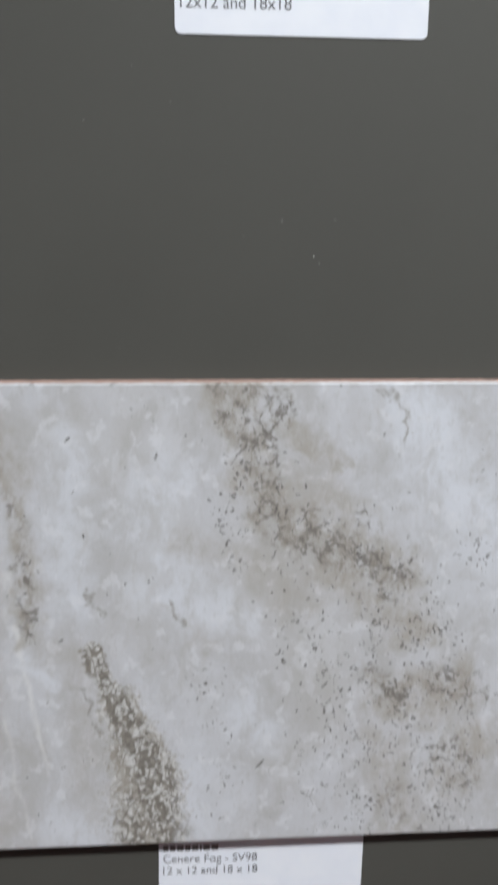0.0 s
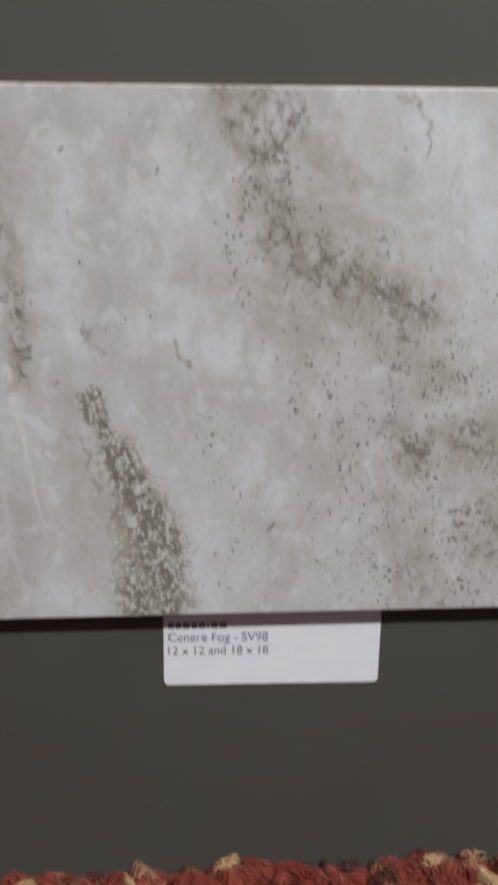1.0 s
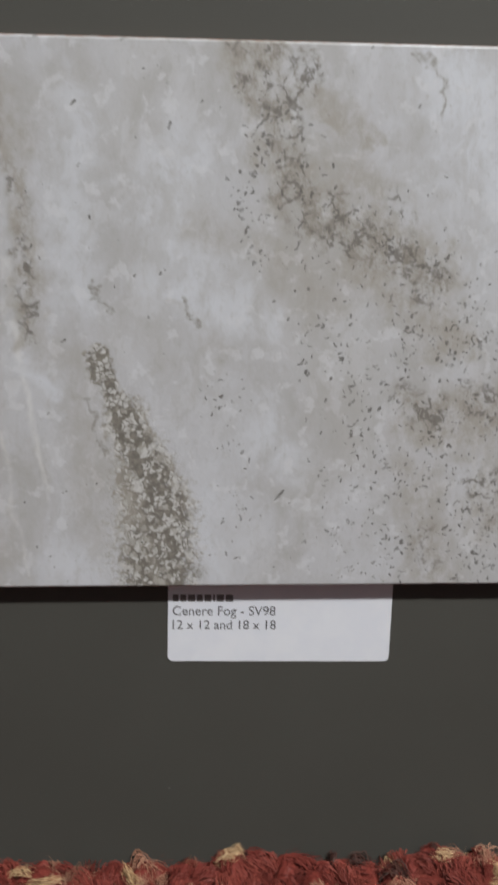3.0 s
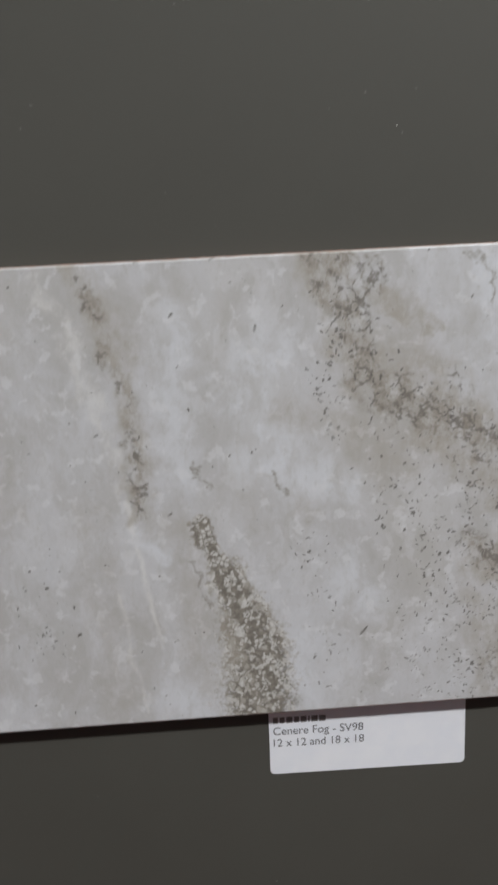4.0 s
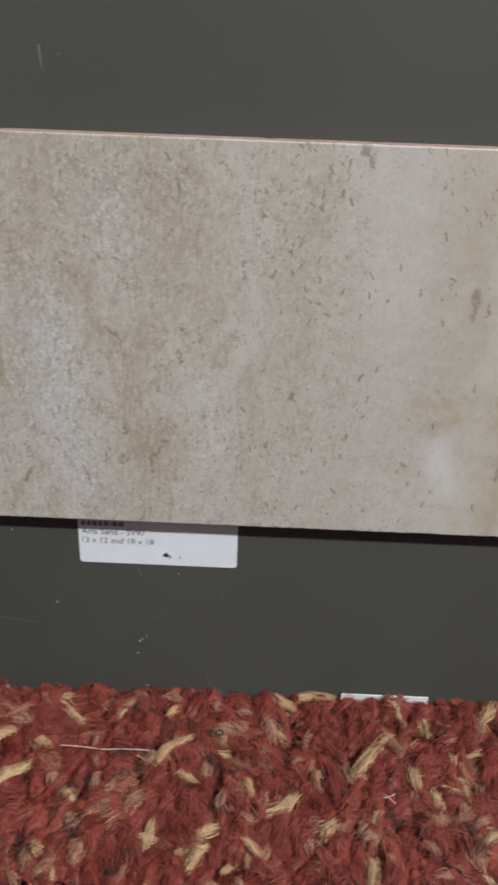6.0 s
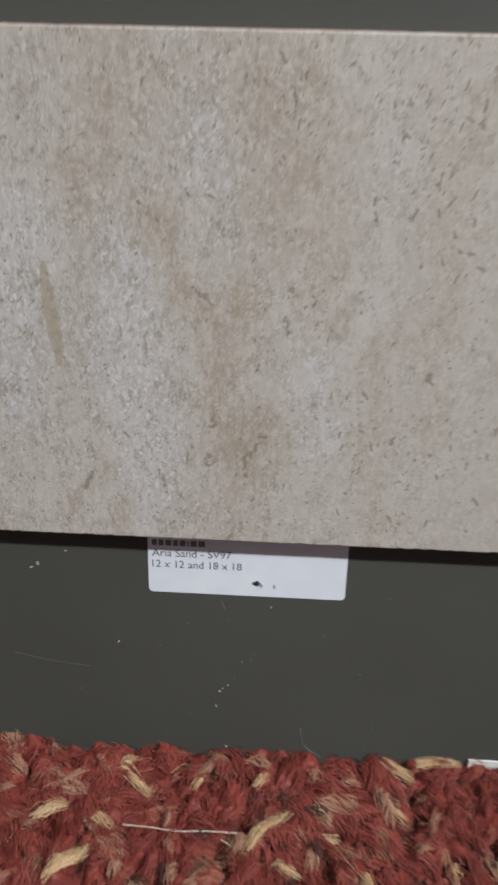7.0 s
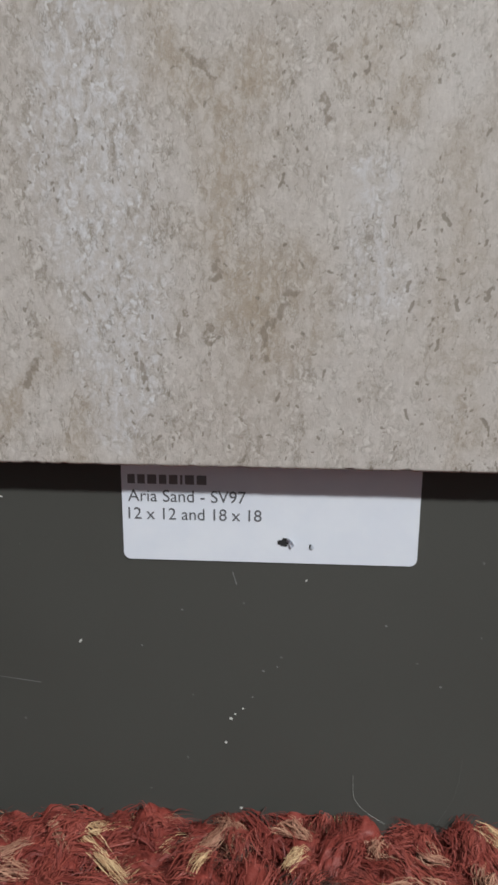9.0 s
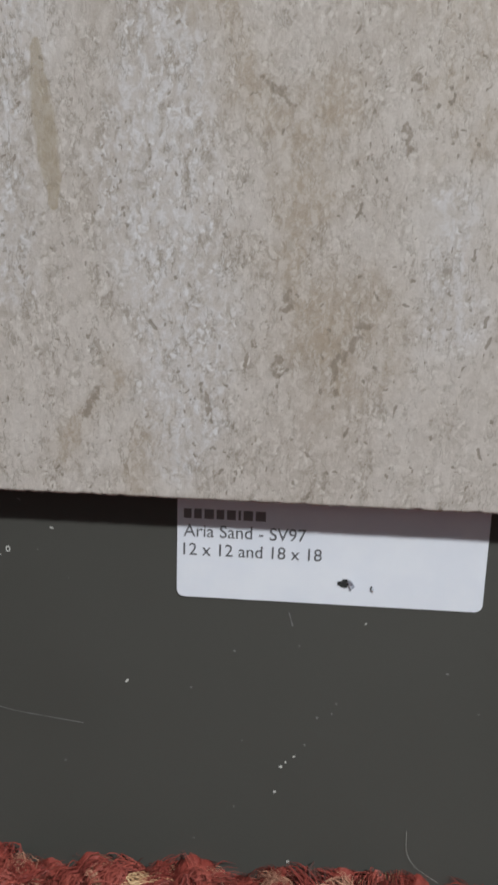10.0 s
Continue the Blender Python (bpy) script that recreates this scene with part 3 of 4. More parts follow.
def sand_glaze():
    """Beige limestone-look glaze: granular with upright pits at one end, smooth with cream and ochre veins at the other."""
    k = Mat("sand_stone_glaze", 0.46)
    tone, gold, white, stroke = k.channels("veins_a")
    marks, grainy, pit_mask, cold = k.channels("veins_b")
    soft = k.warp(k.co, 35, 0.02, 4)
    broad = k.noise(k.turn(soft, 4, (1, 1, 0.45)), 17, 5, 0.55)
    mid = k.noise(k.turn(soft, 0, (1, 1, 0.7)), 80, 7, 0.65)
    c = k.mix(k.ramp(broad, 0.36, 0.64), (0.425, 0.372, 0.331), (0.500, 0.452, 0.418))
    c = k.mix(k.ramp(mid, 0.48, 0.64, 0, 0.5), c, (0.400, 0.345, 0.298))
    # smooth end: creamy with level wisps
    smooth = k.math("SUBTRACT", 1.1, grainy)
    wisp = k.noise(k.turn(k.warp(k.co, 60, 0.01), 0, (0.3, 1, 1.0)), 110, 5, 0.6)
    c = k.mix(k.math("MULTIPLY", k.ramp(wisp, 0.46, 0.66, 0.3, 0.75), smooth), c, (0.498, 0.468, 0.436))
    c = k.mix(k.math("MULTIPLY", k.ramp(wisp, 0.45, 0.36, 0, 0.35), smooth), c, (0.385, 0.345, 0.296))
    # granular end: pale grains of two sizes in darker beds
    w = k.warp(k.warp(k.co, 260, 0.005, 4), 900, 0.0010, 2)
    gate = k.noise(k.turn(k.co, 0, (1, 1, 0.7)), 160, 4, 0.6)
    lumps = k.noise(k.turn(w, 6, (1.15, 1, 0.6)), 320, 5, 0.7)
    c = k.mix(k.math("MULTIPLY", cold, k.ramp(lumps, 0.40, 0.58, 0.1, 0.5)), c, (0.510, 0.490, 0.492))
    c = k.mix(k.math("MULTIPLY", k.ramp(lumps, 0.49, 0.60, 0, 0.55), grainy), c, k.mix(k.ramp(cold, 0.2, 0.7), (0.575, 0.525, 0.482), (0.610, 0.590, 0.595)))
    fine = k.noise(k.turn(w, 6, (1.2, 1, 0.7)), 430, 4, 0.65)
    bed = k.math("MULTIPLY", k.ramp(lumps, 0.47, 0.36), k.ramp(gate, 0.40, 0.58, 0.25, 1.0))
    c = k.mix(k.math("MULTIPLY", k.math("MULTIPLY", bed, 0.52), grainy), c, (0.262, 0.230, 0.192))
    chip = k.cells(k.turn(k.warp(w, 500, 0.0025, 3), 8, (1.15, 1, 0.7)), 520)
    grains = k.math("MULTIPLY", k.ramp(chip["Distance"], 0.46, 0.28), k.math("GREATER_THAN", k.noise(chip["Position"], 1100, 0), 0.51))
    c = k.mix(k.math("MULTIPLY", k.math("MULTIPLY", grains, k.ramp(gate, 0.40, 0.58, 0.15, 0.75)), grainy), c, k.mix(k.ramp(cold, 0.2, 0.7), (0.595, 0.550, 0.510), (0.64, 0.625, 0.63)))
    rind = k.math("MULTIPLY", k.ramp(chip["Distance"], 0.48, 0.62), k.math("GREATER_THAN", k.noise(chip["Position"], 1500, 0), 0.52))
    c = k.mix(k.math("MULTIPLY", k.math("MULTIPLY", rind, k.ramp(gate, 0.44, 0.58, 0.05, 0.4)), grainy), c, (0.25, 0.215, 0.176))
    crack = k.math("ABSOLUTE", k.math("SUBTRACT", k.noise(k.turn(k.warp(k.co, 300, 0.003, 3), 5, (1.5, 1, 0.5)), 190, 4, 0.62), 0.5))
    crack = k.math("MULTIPLY", k.ramp(crack, 0.030, 0.006), k.ramp(k.noise(k.turn(k.co, 0, (1, 1, 0.6)), 120, 3, 0.6), 0.47, 0.58))
    c = k.mix(k.math("MULTIPLY", k.math("MULTIPLY", crack, 0.62), grainy), c, (0.235, 0.202, 0.165))
    c = k.mix(k.math("MULTIPLY", k.ramp(fine, 0.54, 0.70, 0, 0.24), k.math("ADD", grainy, 0.1)), c, (0.30, 0.265, 0.215))
    c = k.mix(k.math("MULTIPLY", tone, k.math("MULTIPLY", k.ramp(mid, 0.36, 0.60, 0.3, 0.95), k.ramp(lumps, 0.60, 0.42, 0.35, 0.85))), c, (0.345, 0.278, 0.210))
    band = k.noise(k.turn(k.warp(k.co, 60, 0.012), 12, (1, 1, 0.4)), 130, 6, 0.65)
    c = k.mix(k.math("MULTIPLY", gold, k.ramp(band, 0.34, 0.62, 0.16, 0.72)), c, (0.385, 0.310, 0.218))
    c = k.mix(k.math("MULTIPLY", white, k.ramp(band, 0.25, 0.6, 0.9, 0.5)), c, (0.60, 0.592, 0.585))
    c = k.mix(k.math("MULTIPLY", k.ramp(stroke, 0.05, 0.5), k.ramp(fine, 0.35, 0.6, 0.8, 0.55)), c, (0.325, 0.268, 0.192))
    ragged = k.math("SUBTRACT", fine, 0.5)
    c = k.mix(k.ramp(k.math("ADD", marks, k.math("MULTIPLY", ragged, 3.6)), 0.40, 0.95, 0, 0.68), c, (0.205, 0.165, 0.125))
    pits = k.ramp(k.math("ADD", pit_mask, k.math("MULTIPLY", ragged, 1.1)), 0.40, 0.60)
    c = k.mix(k.math("MULTIPLY", pits, 0.70), c, (0.190, 0.158, 0.122))
    k.colour(c)
    k.bump(k.math("SUBTRACT", k.math("MULTIPLY", k.math("ADD", fine, lumps), grainy), k.math("ADD", pits, k.math("MULTIPLY", bed, grainy))), 0.18, 0.0006)
    return k.m


def clay_body():
    k = Mat("pink_clay_body", 0.85)
    n = k.noise(k.co, 300, 5, 0.65)
    k.colour(k.mix(k.ramp(n, 0.3, 0.7), (0.30, 0.185, 0.155), (0.38, 0.26, 0.22)))
    k.bump(n, 0.4, 0.0006)
    return k.m


def paper():
    k = Mat("white_label_paper", 0.5)
    n = k.noise(k.co, 900, 4, 0.6)
    m = k.noise(k.co, 60, 3)
    k.colour(k.mix(k.ramp(m, 0.3, 0.7), (0.71, 0.735, 0.80), (0.75, 0.77, 0.82)))
    k.bump(n, 0.06, 0.0002)
    return k.m


def carpet_far():
    """The carpet away from the board: matted dark red with tan and gold flecks."""
    k = Mat("matted_red_carpet", 0.95)
    clump = k.cells(k.warp(k.co, 60, 0.02), 75)
    f = k.noise(k.warp(k.co, 120, 0.01), 260, 5, 0.7)
    c = k.mix(k.ramp(f, 0.35, 0.65), (0.030, 0.008, 0.006), (0.095, 0.022, 0.017))
    pick = k.noise(clump["Position"], 900, 0)
    fleck_mask = k.math("MULTIPLY", k.ramp(clump["Distance"], 0.35, 0.15), k.math("GREATER_THAN", pick, 0.58))
    c = k.mix(fleck_mask, c, (0.20, 0.12, 0.06))
    k.colour(c)
    k.bump(k.math("ADD", f, clump["Distance"]), 0.8, 0.006)
    return k.m


def yarn(name, a, b):
    k = Mat(name, 0.8)
    g = k.add("ShaderNodeNewGeometry").outputs["Random Per Island"]
    f = k.noise(k.co, 1800, 4, 0.7)
    c = k.mix(g, a, b)
    c = k.mix(k.ramp(f, 0.5, 0.72, 0, 0.3), c, tuple(min(1, v * 1.25) for v in b))
    c = k.mix(k.ramp(f, 0.5, 0.3, 0, 0.25), c, tuple(v * 0.6 for v in a))
    k.colour(c)
    k.b.inputs["Specular IOR Level"].default_value = 0.35
    k.put(k.b.inputs["Roughness"], k.ramp(f, 0.35, 0.65, 0.9, 0.4))
    k.bump(f, 0.25, 0.0005)
    return k.m


M_BOARD = board_paint()
M_FOG, M_SAND, M_CLAY = fog_glaze(), sand_glaze(), clay_body()
M_EDGE = plain("pale_glaze_edge", (0.50, 0.46, 0.43), 0.6, 0.25, 500)
M_PAPER = paper()
M_INK = plain("grey_print_ink", (0.11, 0.11, 0.12), 0.6)
M_HOLE = plain("dark_torn_hole", (0.02, 0.02, 0.02), 0.9)
M_FLECK = plain("white_fleck", (0.62, 0.62, 0.58), 0.6)
M_SCRATCH = plain("grey_scratch", (0.17, 0.17, 0.165), 0.6)
M_WALL = plain("plain_wall_paint", (0.24, 0.26, 0.275), 0.8, 0.05, 30)
M_CEIL = plain("ceiling_board", (0.40, 0.42, 0.43), 0.9, 0.06, 60)
M_BACKING = carpet_far()
YARNS = [yarn("dark_red_yarn", (0.130, 0.020, 0.015), (0.21, 0.036, 0.025)),
         yarn("brick_red_yarn", (0.18, 0.033, 0.024), (0.28, 0.060, 0.042)),
         yarn("gold_yarn", (0.36, 0.19, 0.095), (0.64, 0.45, 0.25)),
         yarn("tan_yarn", (0.24, 0.090, 0.060), (0.42, 0.225, 0.145)),
         # real dark yarn ends, and the painted shade of the pile's hollows
         yarn("dark_yarn_and_hollow_shade", (0.035, 0.012, 0.009), (0.075, 0.026, 0.018))]
M_HEAD = plain("heading_ink", (0.17, 0.16, 0.165), 0.6)


# ---- mesh helpers ----
def solid(name, x0, x1, y0, y1, z0, z1, m, parent=None):
    bm = bmesh.new()
    bmesh.ops.create_cube(bm, size=1)
    for v in bm.verts:
        v.co = ((x0 + x1) / 2 + v.co.x * (x1 - x0), (y0 + y1) / 2 + v.co.y * (y1 - y0), (z0 + z1) / 2 + v.co.z * (z1 - z0))
    return part(name, bm, m, parent)


def part(name, bm, m, parent=None, label=""):
    me = bpy.data.meshes.new(name)
    bmesh.ops.recalc_face_normals(bm, faces=bm.faces)
    bm.to_mesh(me)
    bm.free()
    me.materials.append(m)
    ob = new(name, me)
    ob.parent = parent
    return tagged(ob, label)


def prism(outline, y_front, y_back, lip=0.0):
    """A slab from an outline (x, z), from y_back (at the wall) to y_front; lip: how far the front edge is eased inwards and back."""
    bm = bmesh.new()
    n = len(outline)
    cx, cz = sum(p[0] for p in outline) / n, sum(p[1] for p in outline) / n
    rings = [[bm.verts.new((x, y_back, z)) for x, z in outline]]
    if lip:
        rings.append([bm.verts.new((x, y_front + lip, z)) for x, z in outline])
    rings.append([bm.verts.new((x - math.copysign(min(lip, abs(x - cx)), x - cx), y_front, z - math.copysign(min(lip, abs(z - cz)), z - cz))) for x, z in outline])
    for a, b in zip(rings, rings[1:]):
        for i in range(n):
            bm.faces.new((a[i], a[(i + 1) % n], b[(i + 1) % n], b[i]))
    bm.faces.new(rings[0][::-1])
    bm.faces.new(rings[-1])
    return bm


def tile_outline(w, h, rough, seed, step=0.0016):
    """The rectangle w x h, its edges broken by small chips; rough: chip depth for the bottom, far, top and near edge."""
    rnd = random.Random(seed)
    pts = []

    def edge(ax, az, bx, bz, nx, nz, depth):
        length = math.hypot(bx - ax, bz - az)
        count = int(length / step)
        for i in range(count):
            f = i / count
            bite = depth * max(0.0, noise.noise(Vector((f * length * 350, seed, 0))) + 0.25 * rnd.random())
            if rnd.random() < 0.025:
                bite += depth * rnd.uniform(0.6, 2.0)
            pts.append((ax + (bx - ax) * f + nx * bite, az + (bz - az) * f + nz * bite))

    edge(0, 0, w, 0, 0, 1, rough[0])
    edge(w, 0, w, h, -1, 0, rough[1])
    edge(w, h, 0, h, 0, -1, rough[2])
    edge(0, h, 0, 0, 1, 0, rough[3])
    return pts


def glazed_face(w, h, rough, seed, ox, oz, veins, step=0.0006):
    """The glaze: a fine sheet with chipped edges, eased rim and its vein masks."""
    nx, nz = int(w / step), int(h / step)
    gx, gz = np.meshgrid(np.linspace(0, w, nx + 1), np.linspace(0, h, nz + 1))

    def bite(t, depth, sd):
        b = np.maximum(0, value_noise(t, 0 * t, 260, sd, 4, 0.7) * 2.2)
        big = np.maximum(0, value_noise(t, 0 * t + 3.3, 45, sd + 50, 3) - 0.24) * 9
        return depth * (b + big)

    ex, ez = gx[0], gz[:, 0]
    gz[0] += bite(ex, rough[0], seed)
    gz[-1] -= bite(ex, rough[2], seed + 1)
    gx[:, -1] -= bite(ez, rough[1], seed + 2)
    gx[:, 0] += bite(ez, rough[3], seed + 3)
    y = np.full_like(gx, -0.0090)
    # eased rim
    for edge in (y[0], y[-1], y[:, 0], y[:, -1]):
        edge[:] = -0.0087
    top = np.stack([gx, y, gz], 2).reshape(-1, 3)
    idx = np.arange((nx + 1) * (nz + 1)).reshape(nz + 1, nx + 1)
    faces = np.stack([idx[:-1, :-1], idx[:-1, 1:], idx[1:, 1:], idx[1:, :-1]], 2).reshape(-1, 4)
    loop = np.concatenate([idx[0, :-1], idx[:-1, -1], idx[-1, :0:-1], idx[:0:-1, 0]])
    low = top[loop].copy()
    low[:, 1] = -0.0080
    k = len(top) + np.arange(len(loop))
    skirt = np.stack([loop, k, np.roll(k, -1), np.roll(loop, -1)], 1)
    co = np.concatenate([top, low]).astype(np.float32)
    fl = np.concatenate([faces, skirt]).astype(np.int32)
    me = bpy.data.meshes.new("glazed_face")
    me.vertices.add(len(co))
    me.vertices.foreach_set("co", co.ravel())
    me.loops.add(fl.size)
    me.loops.foreach_set("vertex_index", fl.ravel())
    me.polygons.add(len(fl))
    me.polygons.foreach_set("loop_start", (np.arange(len(fl)) * 4).astype(np.int32))
    me.update(calc_edges=True)
    for name, group in zip(("veins_a", "veins_b"), veins(co[:, 0].astype(float) + ox, co[:, 2].astype(float) + oz)):
        me.attributes.new(name, "FLOAT_COLOR", "POINT").data.foreach_set("color", np.stack(group, 1).astype(np.float32).ravel())
    return me


def wall_tile(x, z, w, h, depth, glaze, veins, rough, seed, label):
    thing = tagged(new("wall_tile"), label, "tile", "tile samples on the board")
    thing.location, thing.scale = (x, 0, z), (1, depth / 0.009, 1)
    part("clay_body", prism(tile_outline(w - 0.0003, h + 0.0004, (0.0, 0.0001, 0.0002, 0.0001), seed + 7, 0.004), -0.0078, 0.0), M_CLAY, thing, "pink fired clay body seen at the edge")
    part("glaze_rim", prism(tile_outline(w, h, [r * 0.8 for r in rough], seed + 3), -0.0081, -0.0078), M_EDGE, thing, "pale rim of the glaze")
    me = glazed_face(w, h, rough, seed, x, z, veins)
    me.materials.append(glaze)
    new("glazed_face", me).parent = thing
    return thing


def card_outline(w, h, r):
    pts = []
    for cx, cz, a0 in ((w - r, r, -90), (w - r, h - r, 0), (r, h - r, 90), (r, r, 180)):
        for i in range(7):
            a = radians(a0 + 15 * i)
            pts.append((cx + r * math.cos(a), cz + r * math.sin(a)))
    return pts


def lettering(text, x, z, width, parent, y=-0.00045):
    """A line of print, its left end at x and its baseline at z, width metres long."""
    cu = bpy.data.curves.new("printed_line", "FONT")
    cu.body = text
    tmp = bpy.data.objects.new("tmp", cu)
    me = bpy.data.meshes.new_from_object(tmp)
    bpy.data.objects.remove(tmp)
    xs = [v.co.x for v in me.vertices]
    s = width / (max(xs) - min(xs))
    for v in me.vertices:
        v.co = ((v.co.x - min(xs)) * s + x, y, v.co.y * s * 1.04 + z)
    me.materials.append(M_INK)
    ob = new("printed_line", me)
    ob.parent = parent
    return ob


def print_bars(x, z, widths, gap, h, parent, y=-0.00045):
    """A heading as plain upright bars."""
    for w in widths:
        bm = bmesh.new()
        bm.faces.new([bm.verts.new((a, y, b)) for a, b in ((x, z), (x + w, z), (x + w, z + h), (x, z + h))])
        part("printed_bar", bm, M_HEAD, parent)
        x += w + gap


def label_card(x, z, lean, lines, label):
    thing = tagged(new("label_card"), label, "label", "paper labels under the tiles")
    thing.location, thing.rotation_euler = (x, 0, z), (0, radians(lean), 0)
    part("card", prism(card_outline(0.104, 0.0508, 0.0026), -0.00035, 0.0, 0.0), M_PAPER, thing)
    for text, dz, width in lines:
        lettering(text, 0.0022, dz, width, thing)
    return thing


def ragged_disc(r, seed, y, squash=1.0, count=18):
    rnd = random.Random(seed)
    bm = bmesh.new()
    vs = []
    for i in range(count):
        a = 2 * math.pi * i / count
        q = r * rnd.uniform(0.7, 1.2)
        vs.append(bm.verts.new((q * math.cos(a), y, q * math.sin(a) * squash)))
    bm.faces.new(vs)
    return bm


# ---- the room ----
tagged(solid("wall_north", -3, 2.5, 0, 0.1, -0.03, 3.3, M_BOARD), "dark grey-green painted display wall, scuffed and flecked", kind="structure")
tagged(solid("wall_south", -3, 2.5, -3.6, -3.5, -0.03, 3.3, M_WALL), kind="structure")
tagged(solid("wall_east", 2.5, 2.6, -3.5, 0, -0.03, 3.3, M_WALL), kind="structure")
tagged(solid("wall_west", -3.1, -3, -3.5, 0, -0.03, 3.3, M_WALL), kind="structure")
tagged(solid("ceiling", -3, 2.5, -3.5, 0, 3.3, 3.4, M_CEIL), kind="structure")
tagged(solid("floor", -3, 2.5, -3.5, 0, -0.12, -0.020, M_BACKING), "floor covered with matted dark red carpet", kind="structure")


# ---- carpet pile: matted soft tufts combed this way and that, and loose twisted strands ----
def mesh_from(name, co, quads, mats, materials, smooth=True):
    me = bpy.data.meshes.new(name)
    me.vertices.add(len(co))
    me.vertices.foreach_set("co", co.astype(np.float32).ravel())
    me.loops.add(quads.size)
    me.loops.foreach_set("vertex_index", quads.astype(np.int32).ravel())
    me.polygons.add(len(quads))
    me.polygons.foreach_set("loop_start", (np.arange(len(quads)) * 4).astype(np.int32))
    me.polygons.foreach_set("material_index", mats.astype(np.int32))
    me.polygons.foreach_set("use_smooth", np.full(len(quads), smooth))
    for m in materials:
        me.materials.append(m)
    me.update(calc_edges=True)
    return me


def tuft_at(x, y, cell, seed):
    """For places on the floor: the nearest tuft's number and the height of its dome there, 0 to 1."""
    best, who = np.full(x.shape, 9.0), np.zeros(x.shape, np.int64)
    ix, iy = np.floor(x / cell).astype(np.int64), np.floor(y / cell).astype(np.int64)
    for dx in (-1, 0, 1):
        for dy in (-1, 0, 1):
            a, b = ix + dx, iy + dy
            h = (a * 73856093 ^ b * 19349663 ^ seed * 83492791) & 0x7FFFFFFF
            h = ((h ^ (h >> 13)) * 1274126177) & 0x7FFFFFFF
            jx, jy = (h & 1023) / 1023.0, ((h >> 10) & 1023) / 1023.0
            d = np.hypot((a + jx) * cell - x, (b + jy) * cell - y) / cell
            near = d < best
            best, who = np.where(near, d, best), np.where(near, h, who)
    return who, np.clip(1 - (best / 0.95) ** 2, 0, 1)


def pile_height(x, y):
    wx, wy = x + 0.016 * value_noise(x, y, 45, 71), y + 0.012 * value_noise(x, y, 45, 72)
    who, dome = tuft_at(wx * 1.45, wy * 0.62, 0.0150, 5)
    high = ((who >> 6) % 64) / 64.0
    z = -0.0112 + (0.0080 + 0.0072 * high) * dome ** 0.75 + 0.006 * value_noise(x, y, 55, 73) + 0.003 * value_noise(x, y, 350, 74, 3) + 0.0012 * np.clip((x + 0.25) / 0.15, 0, 1)
    return who, z


def ribbons(mid, width):
    """Ribbons along rows of points (n, k, 3), width the half-widths (n, k)."""
    n, k, _ = mid.shape
    t = np.gradient(mid, axis=1)
    view = np.array([0.0, -0.75, 0.66])
    acr = np.cross(t, view)
    acr /= np.linalg.norm(acr, axis=2, keepdims=True) + 1e-9
    strip = np.stack([mid - acr * width[..., None], mid + acr * width[..., None]], 2).reshape(n, 2 * k, 3)
    strip[:, :, 1] = np.minimum(strip[:, :, 1], -0.0003)
    one = np.array([(2 * i, 2 * i + 1, 2 * i + 3, 2 * i + 2) for i in range(k - 1)])
    quads = ((np.arange(n) * 2 * k)[:, None, None] + one[None]).reshape(-1, 4)
    return strip.reshape(-1, 3), quads


# pale strands that lie plain on the pile: from (x, y) to (x, y)
STRANDS_SAND = ((-0.657, -0.003, -0.649, -0.014), (-0.617, -0.011, -0.597, -0.032), (-0.572, -0.030, -0.561, -0.010), (-0.623, -0.057, -0.610, -0.061),
                (-0.654, -0.053, -0.638, -0.049), (-0.542, -0.076, -0.522, -0.051), (-0.464, -0.002, -0.450, -0.012), (-0.450, -0.008, -0.425, -0.003),
                (-0.416, -0.055, -0.413, -0.076), (-0.412, -0.079, -0.398, -0.057), (-0.370, -0.058, -0.371, -0.076), (-0.388, -0.026, -0.378, -0.048),
                (-0.363, -0.014, -0.358, -0.034), (-0.473, -0.106, -0.452, -0.092), (-0.454, -0.108, -0.452, -0.094), (-0.433, -0.124, -0.427, -0.112))
STRANDS_MIDDLE = ((-0.357, -0.076, -0.357, -0.093), (-0.512, -0.146, -0.503, -0.133), (-0.512, -0.123, -0.498, -0.118), (-0.599, -0.150, -0.587, -0.137),
                  (-0.407, -0.128, -0.406, -0.147), (-0.320, -0.009, -0.321, -0.029), (-0.638, -0.095, -0.621, -0.078), (-0.594, -0.086, -0.586, -0.103),
                  (-0.536, -0.133, -0.534, -0.115), (-0.342, -0.064, -0.340, -0.081), (-0.320, -0.017, -0.308, -0.004), (-0.293, -0.014, -0.298, -0.033),
                  (-0.250, -0.049, -0.246, -0.068), (-0.281, -0.066, -0.277, -0.086), (-0.221, -0.002, -0.217, -0.022), (-0.269, -0.037, -0.267, -0.058), (-0.200, -0.042, -0.184, -0.021))
STRANDS_FOG = ((-0.054, -0.002, -0.047, -0.016), (-0.010, -0.004, 0.002, -0.002), (-0.032, -0.022, -0.025, -0.042), (-0.033, -0.056, -0.029, -0.038), (0.047, -0.027, 0.050, -0.057),
               (-0.060, -0.031, -0.053, -0.041), (-0.017, -0.056, -0.013, -0.070), (0.095, -0.033, 0.092, -0.056), (0.124, -0.003, 0.135, -0.025), (0.121, -0.020, 0.124, -0.034),
               (0.026, -0.060, 0.035, -0.080), (0.036, -0.048, 0.038, -0.062), (0.008, -0.064, 0.010, -0.081), (0.096, -0.002, 0.106, -0.006))
DARK_ENDS = ((0.008, -0.006), (0.046, -0.006), (0.008, -0.055), (-0.272, -0.008), (-0.268, -0.006), (0.098, -0.006))
